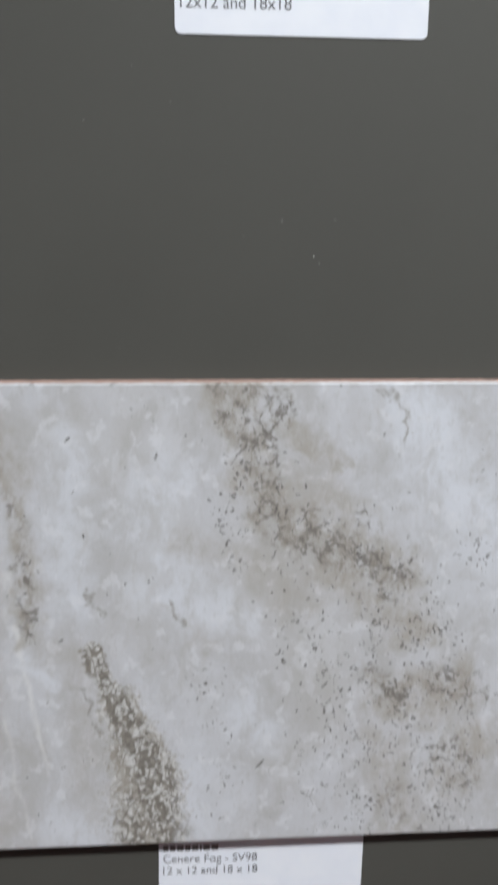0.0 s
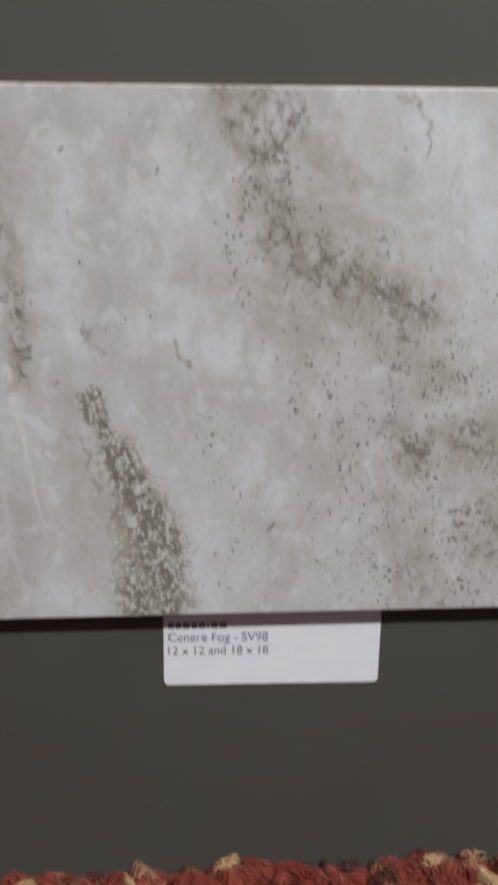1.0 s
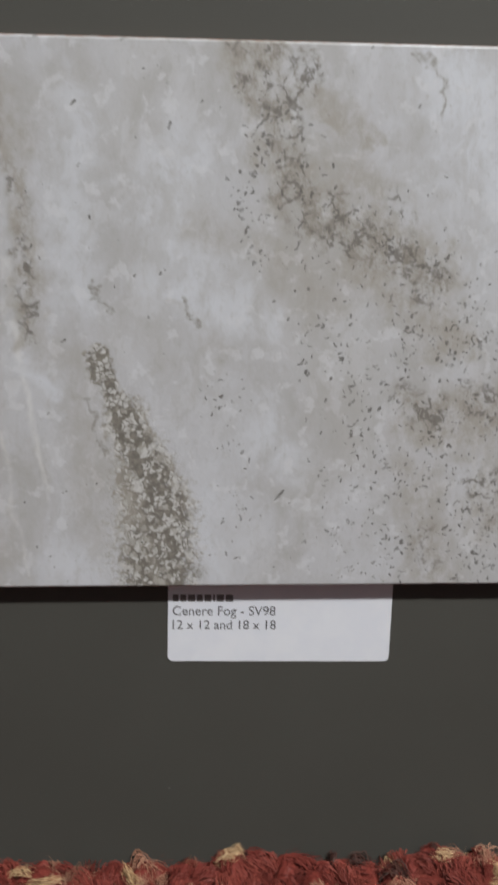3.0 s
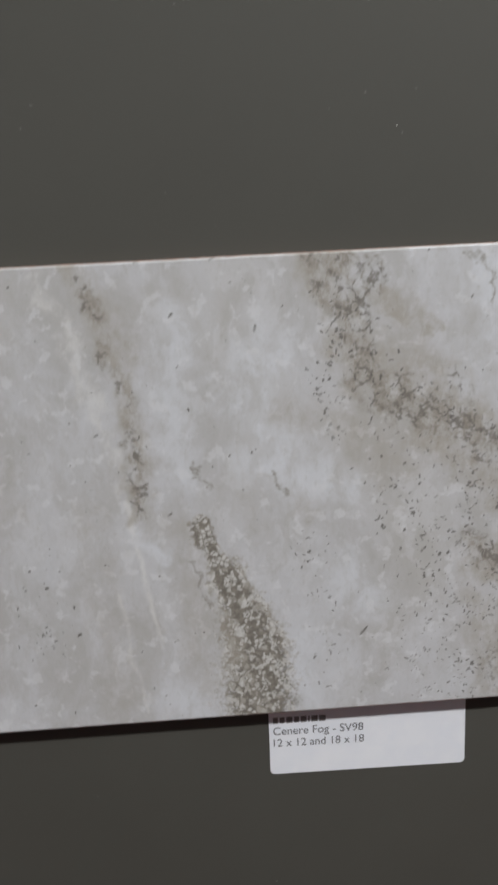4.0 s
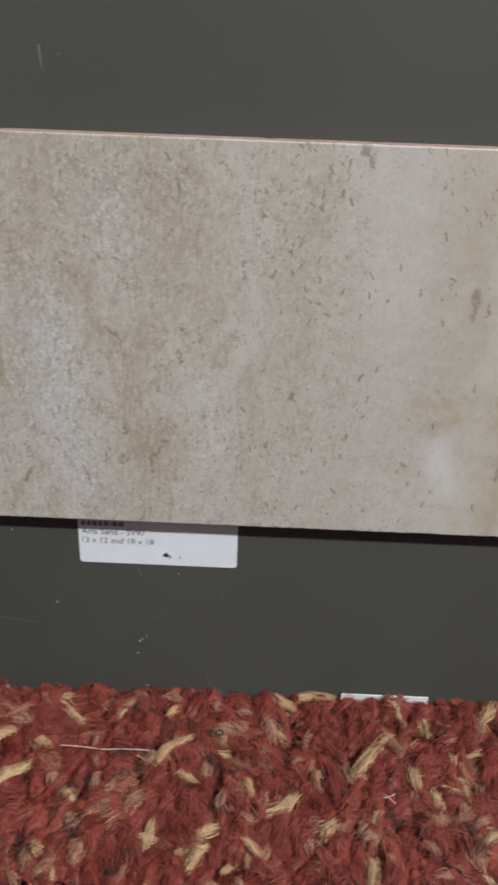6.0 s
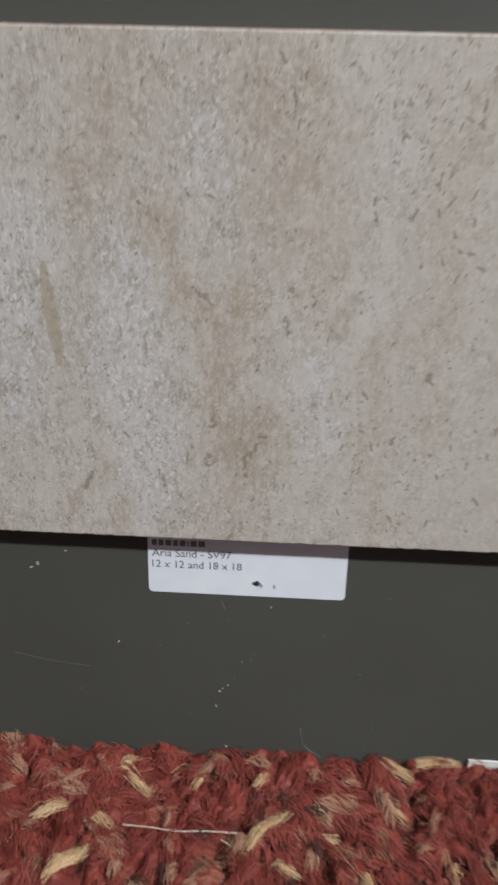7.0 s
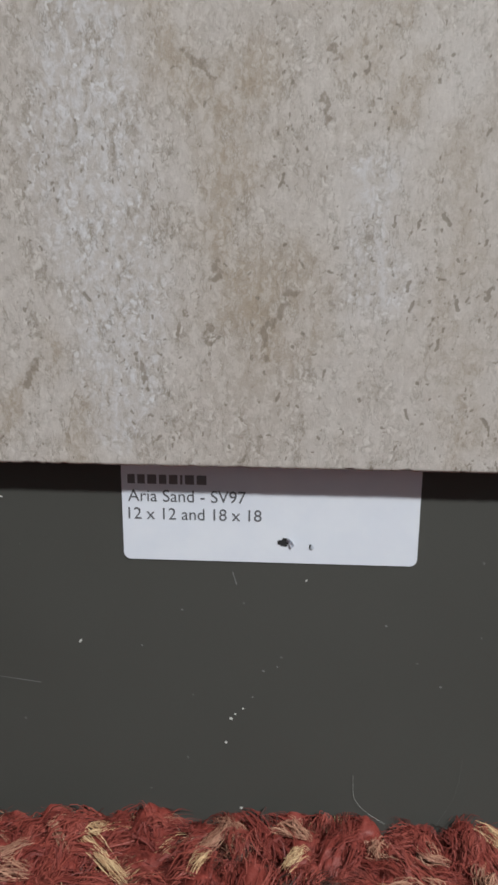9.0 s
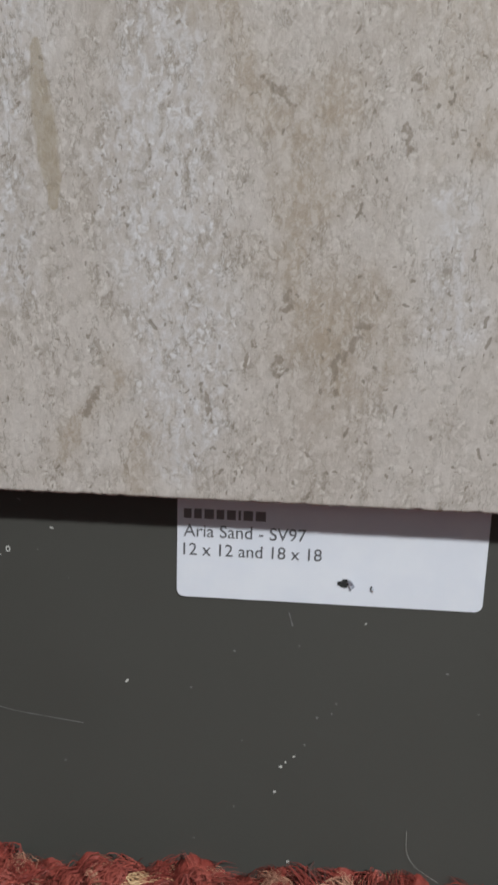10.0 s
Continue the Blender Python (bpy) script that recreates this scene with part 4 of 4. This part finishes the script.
STRANDS = STRANDS_SAND + STRANDS_MIDDLE + STRANDS_FOG


def carpet_pile(x0, x1, y0, y1, step, count, yarns, strands, seed):
    rng = np.random.default_rng(seed)
    # matted ground of the pile
    nx, ny = int((x1 - x0) / step), int((y1 - y0) / step)
    gx, gy = np.meshgrid(np.linspace(x0, x1, nx), np.linspace(y0, y1, ny))
    who, gz = pile_height(gx.ravel(), gy.ravel())
    co = [np.stack([gx.ravel(), gy.ravel(), gz], 1)]
    idx = np.arange(nx * ny).reshape(ny, nx)
    q = np.stack([idx[:-1, :-1], idx[:-1, 1:], idx[1:, 1:], idx[1:, :-1]], 2).reshape(-1, 4)
    # hollows between tufts take the darkest colour: shade painted into the ground
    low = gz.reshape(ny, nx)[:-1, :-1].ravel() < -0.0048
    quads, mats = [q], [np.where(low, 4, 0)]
    base = len(co[0])
    # fibres take the soft roundness of the tuft that they lie in
    def facing(x, y, tilt):
        e = 0.0012
        z0 = pile_height(x, y)[1]
        g = np.stack([(z0 - pile_height(x + e, y)[1]) / e, (z0 - pile_height(x, y + e)[1]) / e, np.full(x.shape, 1.0)], 1)
        g[:, :2] = np.clip(g[:, :2], -1.0, 1.0) + rng.normal(0, tilt, (len(x), 2))
        return g / np.linalg.norm(g, axis=1, keepdims=True)

    normals = [facing(co[0][:, 0], co[0][:, 1], 0.0)]
    # fibres in small strands, combed tuft by tuft
    per = 11
    rx, ry = rng.uniform(x0, x1, count), rng.uniform(y0, y1, count)
    who, rz = pile_height(rx, ry)
    comb = 1.57 + ((who % 6283) / 6283.0 - 0.5) * 1.9 + 0.6 * np.sin(rx * 33 + 2 * np.sin(ry * 27)) + np.pi * ((who >> 12) % 10 < 3)
    ang = comb + rng.normal(0, 0.3, count)
    rise = rng.uniform(0.1, 0.6, count) + ((who >> 9) % 100) / 400.0
    length = rng.uniform(0.009, 0.022, count)
    bow = rng.normal(0, 0.2, count)
    n = count * per
    r = np.repeat(np.arange(count), per)
    loose = rng.uniform(0, 1, n) < 0.03
    fuzz = rng.uniform(0, 1, n) < 0.45
    a = ang[r] + rng.normal(0, 0.13, n) + np.where(fuzz, rng.normal(0, 0.55, n), 0) + np.where(loose, rng.normal(0, 0.7, n), 0)
    up = rise[r] + rng.normal(0, 0.08, n) + np.where(loose, 0.5, 0)
    ln = length[r] * rng.uniform(0.75, 1.1, n) * np.where(fuzz, 0.38, 0.85) * np.where(rz[r] < -0.0042, 0.35, 1.0)
    f = np.array([0, 0.33, 0.68, 1.0])[None]
    turn = a[:, None] + (bow[r][:, None] + rng.normal(0, 0.12, n)[:, None]) * f
    run = np.cos(up)[:, None] * f * ln[:, None]
    lift = (np.sin(up)[:, None] * f - 0.55 * f * f) * ln[:, None]
    spread = np.where(fuzz, 0.0028, 0.0012)
    ox, oy = rng.normal(0, 1, n) * spread, rng.normal(0, 1, n) * spread
    mid = np.stack([(rx[r] + ox)[:, None] + np.cos(turn) * run, (ry[r] + oy)[:, None] + np.sin(turn) * run,
                    (rz[r] - 0.0006 + rng.normal(0, 0.0003, n))[:, None] + lift], 2)
    mid[:, :, 2] = np.minimum(mid[:, :, 2], np.where(loose, 0.0095, 0.0072)[:, None])
    wid = np.array([0.00011, 0.00012, 0.00010, 0.00003])[None] * np.where(loose, 0.4, rng.uniform(0.6, 1.1, n))[:, None]
    v, q = ribbons(mid, wid)
    normals.append(np.repeat(facing(rx, ry, 0.12)[r], 8, axis=0) + rng.normal(0, 0.16, (n, 1, 3)).repeat(8, 1).reshape(-1, 3))
    hue = (who >> 4) % 100
    kind = np.where(hue < 52, 0, 1)
    kind = np.where(hue >= 84, 3, kind)
    kind = np.where(hue >= 96, 4, kind)
    stray = rng.uniform(0, 1, count)
    kind = np.where(stray > 0.90, 1, kind)
    kind = np.where(stray > 0.955, 3, kind)
    kind = np.where(stray > 0.982, 2, kind)
    co.append(v), quads.append(q + base), mats.append(np.repeat(kind[r], 3))
    base += len(v)
    # yarn ends: twisted bundles of fibres, ragged at the tips
    def bundles(sx, sy, sa, sl, rad, rise, kinds, per, k, thin, splay, body_round, lift=0.0010):
        nonlocal base
        m = len(sx)
        bend = rng.normal(0, 0.45, m)
        st = np.linspace(0, 1, k)
        a2 = (sa - bend / 2)[:, None] + bend[:, None] * st[None]
        cx = sx[:, None] + np.cumsum(np.cos(a2), 1) * sl[:, None] / k
        cy = np.minimum(sy[:, None] + np.cumsum(np.sin(a2), 1) * sl[:, None] / k, -0.0025)
        ground = pile_height(cx.ravel(), cy.ravel())[1].reshape(m, k)
        top = np.maximum(ground.mean(1, keepdims=True), ground - 0.0004) + lift
        top = top + 0.0028 * np.sin(np.pi * st)[None] * rng.uniform(0, 1, m)[:, None] + rise[:, None] * st[None] - 0.002 * (st[None] < 0.1)
        line = np.stack([cx, cy, top], 2)
        n = m * per
        own = np.repeat(np.arange(m), per)
        ph = rng.uniform(0, 6.28, n)[:, None] + rng.normal(1.0, 0.9, n)[:, None] * st[None]
        fan = np.sqrt(rng.uniform(0.05, 1, n))[:, None] * rad[own][:, None] * (0.70 + 0.35 * np.sin(np.pi * st)[None]) * np.where(rng.uniform(0, 1, n) < splay, rng.uniform(1.5, 3.0, n), 1.0)[:, None]
        nrm = np.stack([-np.sin(a2), np.cos(a2), 0 * a2], 2)[own]
        lo, hi = rng.uniform(-0.1, 0.45, n)[:, None], rng.uniform(0.55, 1.1, n)[:, None]
        lo, hi = np.maximum(lo, 0), np.minimum(hi, 1)
        pos = (lo + (hi - lo) * st[None]) * (k - 1)
        j0 = np.minimum(pos.astype(int), k - 2)
        fr = (pos - j0)[..., None]
        body = line[own[:, None], j0] * (1 - fr) + line[own[:, None], j0 + 1] * fr
        mid = body + nrm * (np.cos(ph) * fan)[..., None] + np.array([0, 0, 1.0]) * (np.sin(ph) * fan * 0.6)[..., None] + rng.normal(0, 1, (n, 1, 3)) * 0.0010 * splay + rng.normal(0, 0.0003, (n, k, 3))
        wid = thin * np.interp(st, (0, 0.2, 0.8, 1), (0.4, 1.0, 0.85, 0.25))
        v, q = ribbons(mid, wid[None] * rng.uniform(0.6, 1.2, n)[:, None])
        out = body_round * nrm * np.cos(ph)[..., None] + np.array([0, -0.25, 1.0]) + rng.normal(0, 0.22, (n, 1, 3))
        normals.append(np.repeat(out, 2, axis=1).reshape(-1, 3))
        co.append(v), quads.append(q + base), mats.append(np.repeat(kinds[own], k - 1))
        base += len(v)

    # red yarn all over
    m = yarns
    ex, ey = rng.uniform(x0, x1, m), rng.uniform(y0, y1 - 0.001, m)
    who = pile_height(ex, ey)[0]
    ea = -1.57 + ((who % 6283) / 6283.0 - 0.5) * 1.6 + 0.5 * np.sin(ex * 33 + 2 * np.sin(ey * 27)) + np.pi * ((who >> 12) % 10 < 4) + rng.normal(0, 0.25, m)
    pick = rng.uniform(0, 1, m) + 0.9 * value_noise(ex, ey, 38, 75, 2)
    red = np.where(pick < 0.42, 0, np.where(pick < 0.93, 1, 3))
    red = np.where(value_noise(ex, ey, 60, 76, 2) + 0.1 * rng.normal(0, 1, m) > 0.30, 4, red)
    bundles(ex, ey, ea, rng.uniform(0.010, 0.024, m), rng.uniform(0.0014, 0.0032, m), rng.uniform(-0.001, 0.0025, m), red, 42, 5, 0.00020, 0.5, 0.35)
    # pale strands: those that lie plain to see, and a few strewn between
    pale = np.array(STRANDS)
    mx, my = pale[:, 2] - pale[:, 0], pale[:, 3] - pale[:, 1]
    kinds = np.where(rng.uniform(0, 1, len(pale)) < 0.12, 3, 2)
    bundles(pale[:, 0] - 0.2 * mx, pale[:, 1] - 0.2 * my, np.arctan2(my, mx), np.hypot(mx, my) * 1.5, rng.uniform(0.0010, 0.0021, len(pale)), np.full(len(pale), 0.0012), kinds, 80, 6, 0.00013, 0.75, 0.5, 0.0024)
    m = strands
    kinds = np.where(rng.uniform(0, 1, m) < 0.4, 2, 3)
    bundles(rng.uniform(x0, x1, m), rng.uniform(y0, y1 - 0.001, m), rng.normal(-1.57, 0.75, m), rng.uniform(0.011, 0.024, m), rng.uniform(0.0005, 0.0012, m), np.full(m, 0.0012), kinds, 40, 6, 0.00013, 0.8, 0.5, 0.0018)
    # dark frayed ends that stand up by the board
    dark = np.array(DARK_ENDS)
    m = len(dark)
    bundles(dark[:, 0], dark[:, 1], rng.normal(1.57, 0.4, m), np.full(m, 0.008), np.full(m, 0.0011), np.full(m, 0.0060), np.full(m, 4), 60, 5, 0.00012, 0.5, 0.6)
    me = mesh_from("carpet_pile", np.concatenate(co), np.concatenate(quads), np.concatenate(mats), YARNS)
    nn = np.concatenate(normals)
    nn /= np.linalg.norm(nn, axis=1, keepdims=True)
    me.normals_split_custom_set_from_vertices(nn.astype(np.float32))
    return tagged(new("carpet_pile", me), "shaggy red carpet pile flecked with gold and brown yarn", "carpet", kind="stuff")


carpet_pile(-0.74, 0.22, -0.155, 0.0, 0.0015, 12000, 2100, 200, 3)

# ---- tiles ----
wall_tile(FOG_X, FOG_Z, 0.457, 0.2290, 0.0074, M_FOG, fog_veins, (0.0002, 0.0002, 0.0005, 0.0002), 11,
          "grey stone-look glazed tile with brown veins, fixed to the dark board")
wall_tile(SAND_X, SAND_Z, -0.209 - SAND_X, 0.2318, 0.0092, M_SAND, sand_veins, (0.0013, 0.0002, 0.0004, 0.0002), 23,
          "beige limestone-look glazed tile with a rough cut edge on the dark board")

# ---- labels ----
card = label_card(-0.032, 0.1055, 0.8, (("Cenere Fog - SV98", 0.0228, 0.0475), ("12 x 12 and 18 x 18", 0.0160, 0.0478)),
                  "white paper label with two printed lines under the grey tile")
print_bars(0.0022, 0.0295, (0.0026, 0.0026, 0.0032, 0.0026, 0.003, 0.0008, 0.0032, 0.0034), 0.0009, 0.0034, card)
card = label_card(-0.5955, 0.1075, 0.0, (("Aria Sand - SV97", 0.0220, 0.0415), ("12 x 12 and 18 x 18", 0.0154, 0.0470)),
                  "white paper label with a torn hole under the beige tile")
print_bars(0.0022, 0.0285, (0.0026, 0.0026, 0.0032, 0.0026, 0.003, 0.0008, 0.0032, 0.0034), 0.0009, 0.0034, card)
label_card(-0.0188, 0.5158, 0.0, (("12x12 and 18x18", 0.0098, 0.0452),), "white paper label with printed sizes, high on the board")


def hole(parent, x, z):
    """A torn hole in the paper with a lifted flap, and a nick beside it."""
    h = part("torn_hole", ragged_disc(0.0021, 5, -0.0005, 0.75), M_HOLE, parent, "dark torn hole in the paper")
    h.location = (x, 0, z)
    bm = bmesh.new()
    rows = []
    for i in range(6):
        f = i / 5
        rows.append([bm.verts.new((0.0006 + 0.0022 * g + 0.0008 * f, -0.0005 - 0.0016 * math.sin(f * 1.5) * (0.5 + 0.5 * g), 0.0003 + 0.0017 * f - 0.0022 * g * g)) for g in (0, 0.25, 0.5, 0.75, 1)])
    for a, b in zip(rows, rows[1:]):
        for j in range(4):
            bm.faces.new((a[j], a[j + 1], b[j + 1], b[j]))
    bmesh.ops.solidify(bm, geom=bm.faces[:], thickness=0.00012)
    fl = part("paper_flap", bm, M_PAPER, parent, "lifted scrap of torn paper")
    fl.location = (x, 0, z)
    k = part("nick", ragged_disc(0.0008, 9, -0.00048, 1.1, 9), M_HOLE, parent)
    k.location = (x + 0.0095, 0, z - 0.0012)
    bm = bmesh.new()
    a = [bm.verts.new(c) for c in ((0.0002, -0.0005, 0.0012), (0.0012, -0.0011, -0.0006), (-0.0003, -0.0009, -0.0004))]
    bm.faces.new(a)
    bmesh.ops.solidify(bm, geom=bm.faces[:], thickness=0.0001)
    f2 = part("paper_flap", bm, M_PAPER, parent)
    f2.location = (x + 0.0095, 0, z - 0.0012)


hole(card, 0.0572, 0.0078)


# ---- flecks, scratches and lint on the board ----
def fleck(x, z, r, squash, turn, seed, m=None):
    ob = part("paint_fleck", ragged_disc(r, seed, -0.0003, squash, 9), m or M_FLECK)
    ob.location, ob.rotation_euler = (x, 0, z), (0, radians(turn), 0)
    ob.parent = bpy.data.objects["wall_north"]
    return ob


def scratch(points, w, m=None, name="scratch"):
    """A thin line along points (x, z) on the board."""
    bm = bmesh.new()
    prev = None
    steps = 10
    for i in range(len(points) - 1):
        for q in range(steps + (i == len(points) - 2)):
            f = q / steps
            ax, az = points[i]
            bx, bz = points[i + 1]
            x, z = ax + (bx - ax) * f, az + (bz - az) * f
            d = math.hypot(bx - ax, bz - az)
            ox, oz = -(bz - az) / d, (bx - ax) / d
            ww = w * (0.35 + 0.9 * abs(noise.noise(Vector((x * 900, z * 900, 3)))))
            now = (bm.verts.new((x + ox * ww, -0.0002, z + oz * ww)), bm.verts.new((x - ox * ww, -0.0002, z - oz * ww)))
            if prev:
                bm.faces.new((prev[0], now[0], now[1], prev[1]))
            prev = now
    return part(name, bm, m or M_SCRATCH, bpy.data.objects["wall_north"])


for x, z, r, sq, tn in ((-0.613, 0.074, 0.0009, 0.5, -50), (-0.557, 0.0435, 0.0008, 0.8, 0), (-0.5555, 0.0455, 0.0005, 0.8, 20), (-0.5525, 0.048, 0.0006, 0.6, -40),
                        (-0.559, 0.033, 0.0006, 0.9, 0), (-0.553, 0.004, 0.0006, 1, 0), (-0.658, 0.119, 0.0014, 0.3, -25), (0.040, 0.428, 0.0003, 1.2, 0),
                        (-0.639, 0.130, 0.0009, 0.3, 20), (-0.530, 0.101, 0.0006, 0.5, -60)):
    fleck(x, z, r, sq, tn, int(abs(x) * 1000))
for x, z, r in ((-0.549, 0.053, 0.0005), (-0.545, 0.064, 0.0006), (-0.59, 0.073, 0.0005), (-0.575, 0.088, 0.0005), (-0.501, 0.084, 0.0006), (-0.54, 0.066, 0.0005), (-0.48, 0.06, 0.0006)):
    fleck(x, z, r, 0.7, 35, int(abs(x) * 777), M_SCRATCH)


def ring_mark(x, z, r):
    bm = bmesh.new()
    vs = []
    for i in range(14):
        a = 2 * math.pi * i / 14
        vs.append([bm.verts.new((q * math.cos(a) * 0.75, -0.0003, q * math.sin(a))) for q in (r, r * 0.55)])
    for i in range(14):
        a, b = vs[i], vs[(i + 1) % 14]
        bm.faces.new((a[0], b[0], b[1], a[1]))
    ob = part("paint_fleck", bm, M_FLECK, bpy.data.objects["wall_north"])
    ob.location = (x, 0, z)


ring_mark(-0.6545, 0.1215, 0.0011)
scratch(((-0.672, 0.063), (-0.653, 0.0590), (-0.629, 0.0560)), 0.00032)
scratch(((-0.5565, 0.1035), (-0.5550, 0.0985)), 0.0004)
scratch(((-0.600, 0.418), (-0.5995, 0.411)), 0.0009)
scratch(((-0.5995, 0.411), (-0.599, 0.406)), 0.0003)


# ---- loose things at the foot of the board ----
def thread(points, r, m, name, label):
    """A fine round thread through points (x, y, z)."""
    cu = bpy.data.curves.new(name, "CURVE")
    cu.dimensions, cu.bevel_depth, cu.bevel_resolution = "3D", r, 1
    sp = cu.splines.new("NURBS")
    sp.points.add(len(points) - 1)
    for q, c in zip(sp.points, points):
        q.co = (*c, 1)
    sp.use_endpoint_u, sp.order_u = True, 3
    tmp = bpy.data.objects.new("tmp", cu)
    me = bpy.data.meshes.new_from_object(tmp)
    bpy.data.objects.remove(tmp)
    me.materials.append(m)
    return tagged(new(name, me), label, name.split("_")[-1])


M_THREAD = plain("pale_thread", (0.66, 0.56, 0.47), 0.6)
M_LINT = plain("white_lint", (0.7, 0.7, 0.68), 0.7)
thread(((-0.602, -0.060, 0.004), (-0.588, -0.0605, 0.0045), (-0.574, -0.062, 0.0035), (-0.560, -0.061, 0.0045), (-0.543, -0.061, 0.004)), 0.00026, M_THREAD, "loose_thread", "pale pink thread lying across the red carpet")
thread(((-0.551, -0.064, 0.002), (-0.548, -0.066, 0.0035), (-0.545, -0.068, 0.002)), 0.0002, M_THREAD, "loose_thread", "short pale thread end lying on the carpet")
thread(((-0.395, -0.085, 0.002), (-0.391, -0.089, 0.004), (-0.387, -0.093, 0.002)), 0.00016, M_LINT, "lint_thread", "white lint scrap on the carpet")
thread(((-0.394, -0.090, 0.003), (-0.389, -0.0895, 0.0045), (-0.386, -0.086, 0.003)), 0.00014, M_LINT, "lint_thread", "white lint scrap on the carpet")
thread(((-0.5105, -0.0006, 0.021), (-0.5105, -0.0007, 0.014), (-0.509, -0.0008, 0.009), (-0.504, -0.001, 0.004), (-0.498, -0.002, 0.001)), 0.00004, M_FLECK, "lint_thread", "curled white fibre clinging to the foot of the board")
thread(((-0.470, -0.0006, 0.030), (-0.4705, -0.0007, 0.018), (-0.474, -0.0008, 0.008), (-0.478, -0.0012, 0.001)), 0.00002, M_SCRATCH, "lint_thread", "fine white fibre clinging to the foot of the board")
scrap = solid("paper_scrap", -0.414, -0.352, -0.0022, -0.0012, -0.021, 0.0053, M_LINT)
tagged(scrap, "thin white strip standing between board and carpet", "paper")
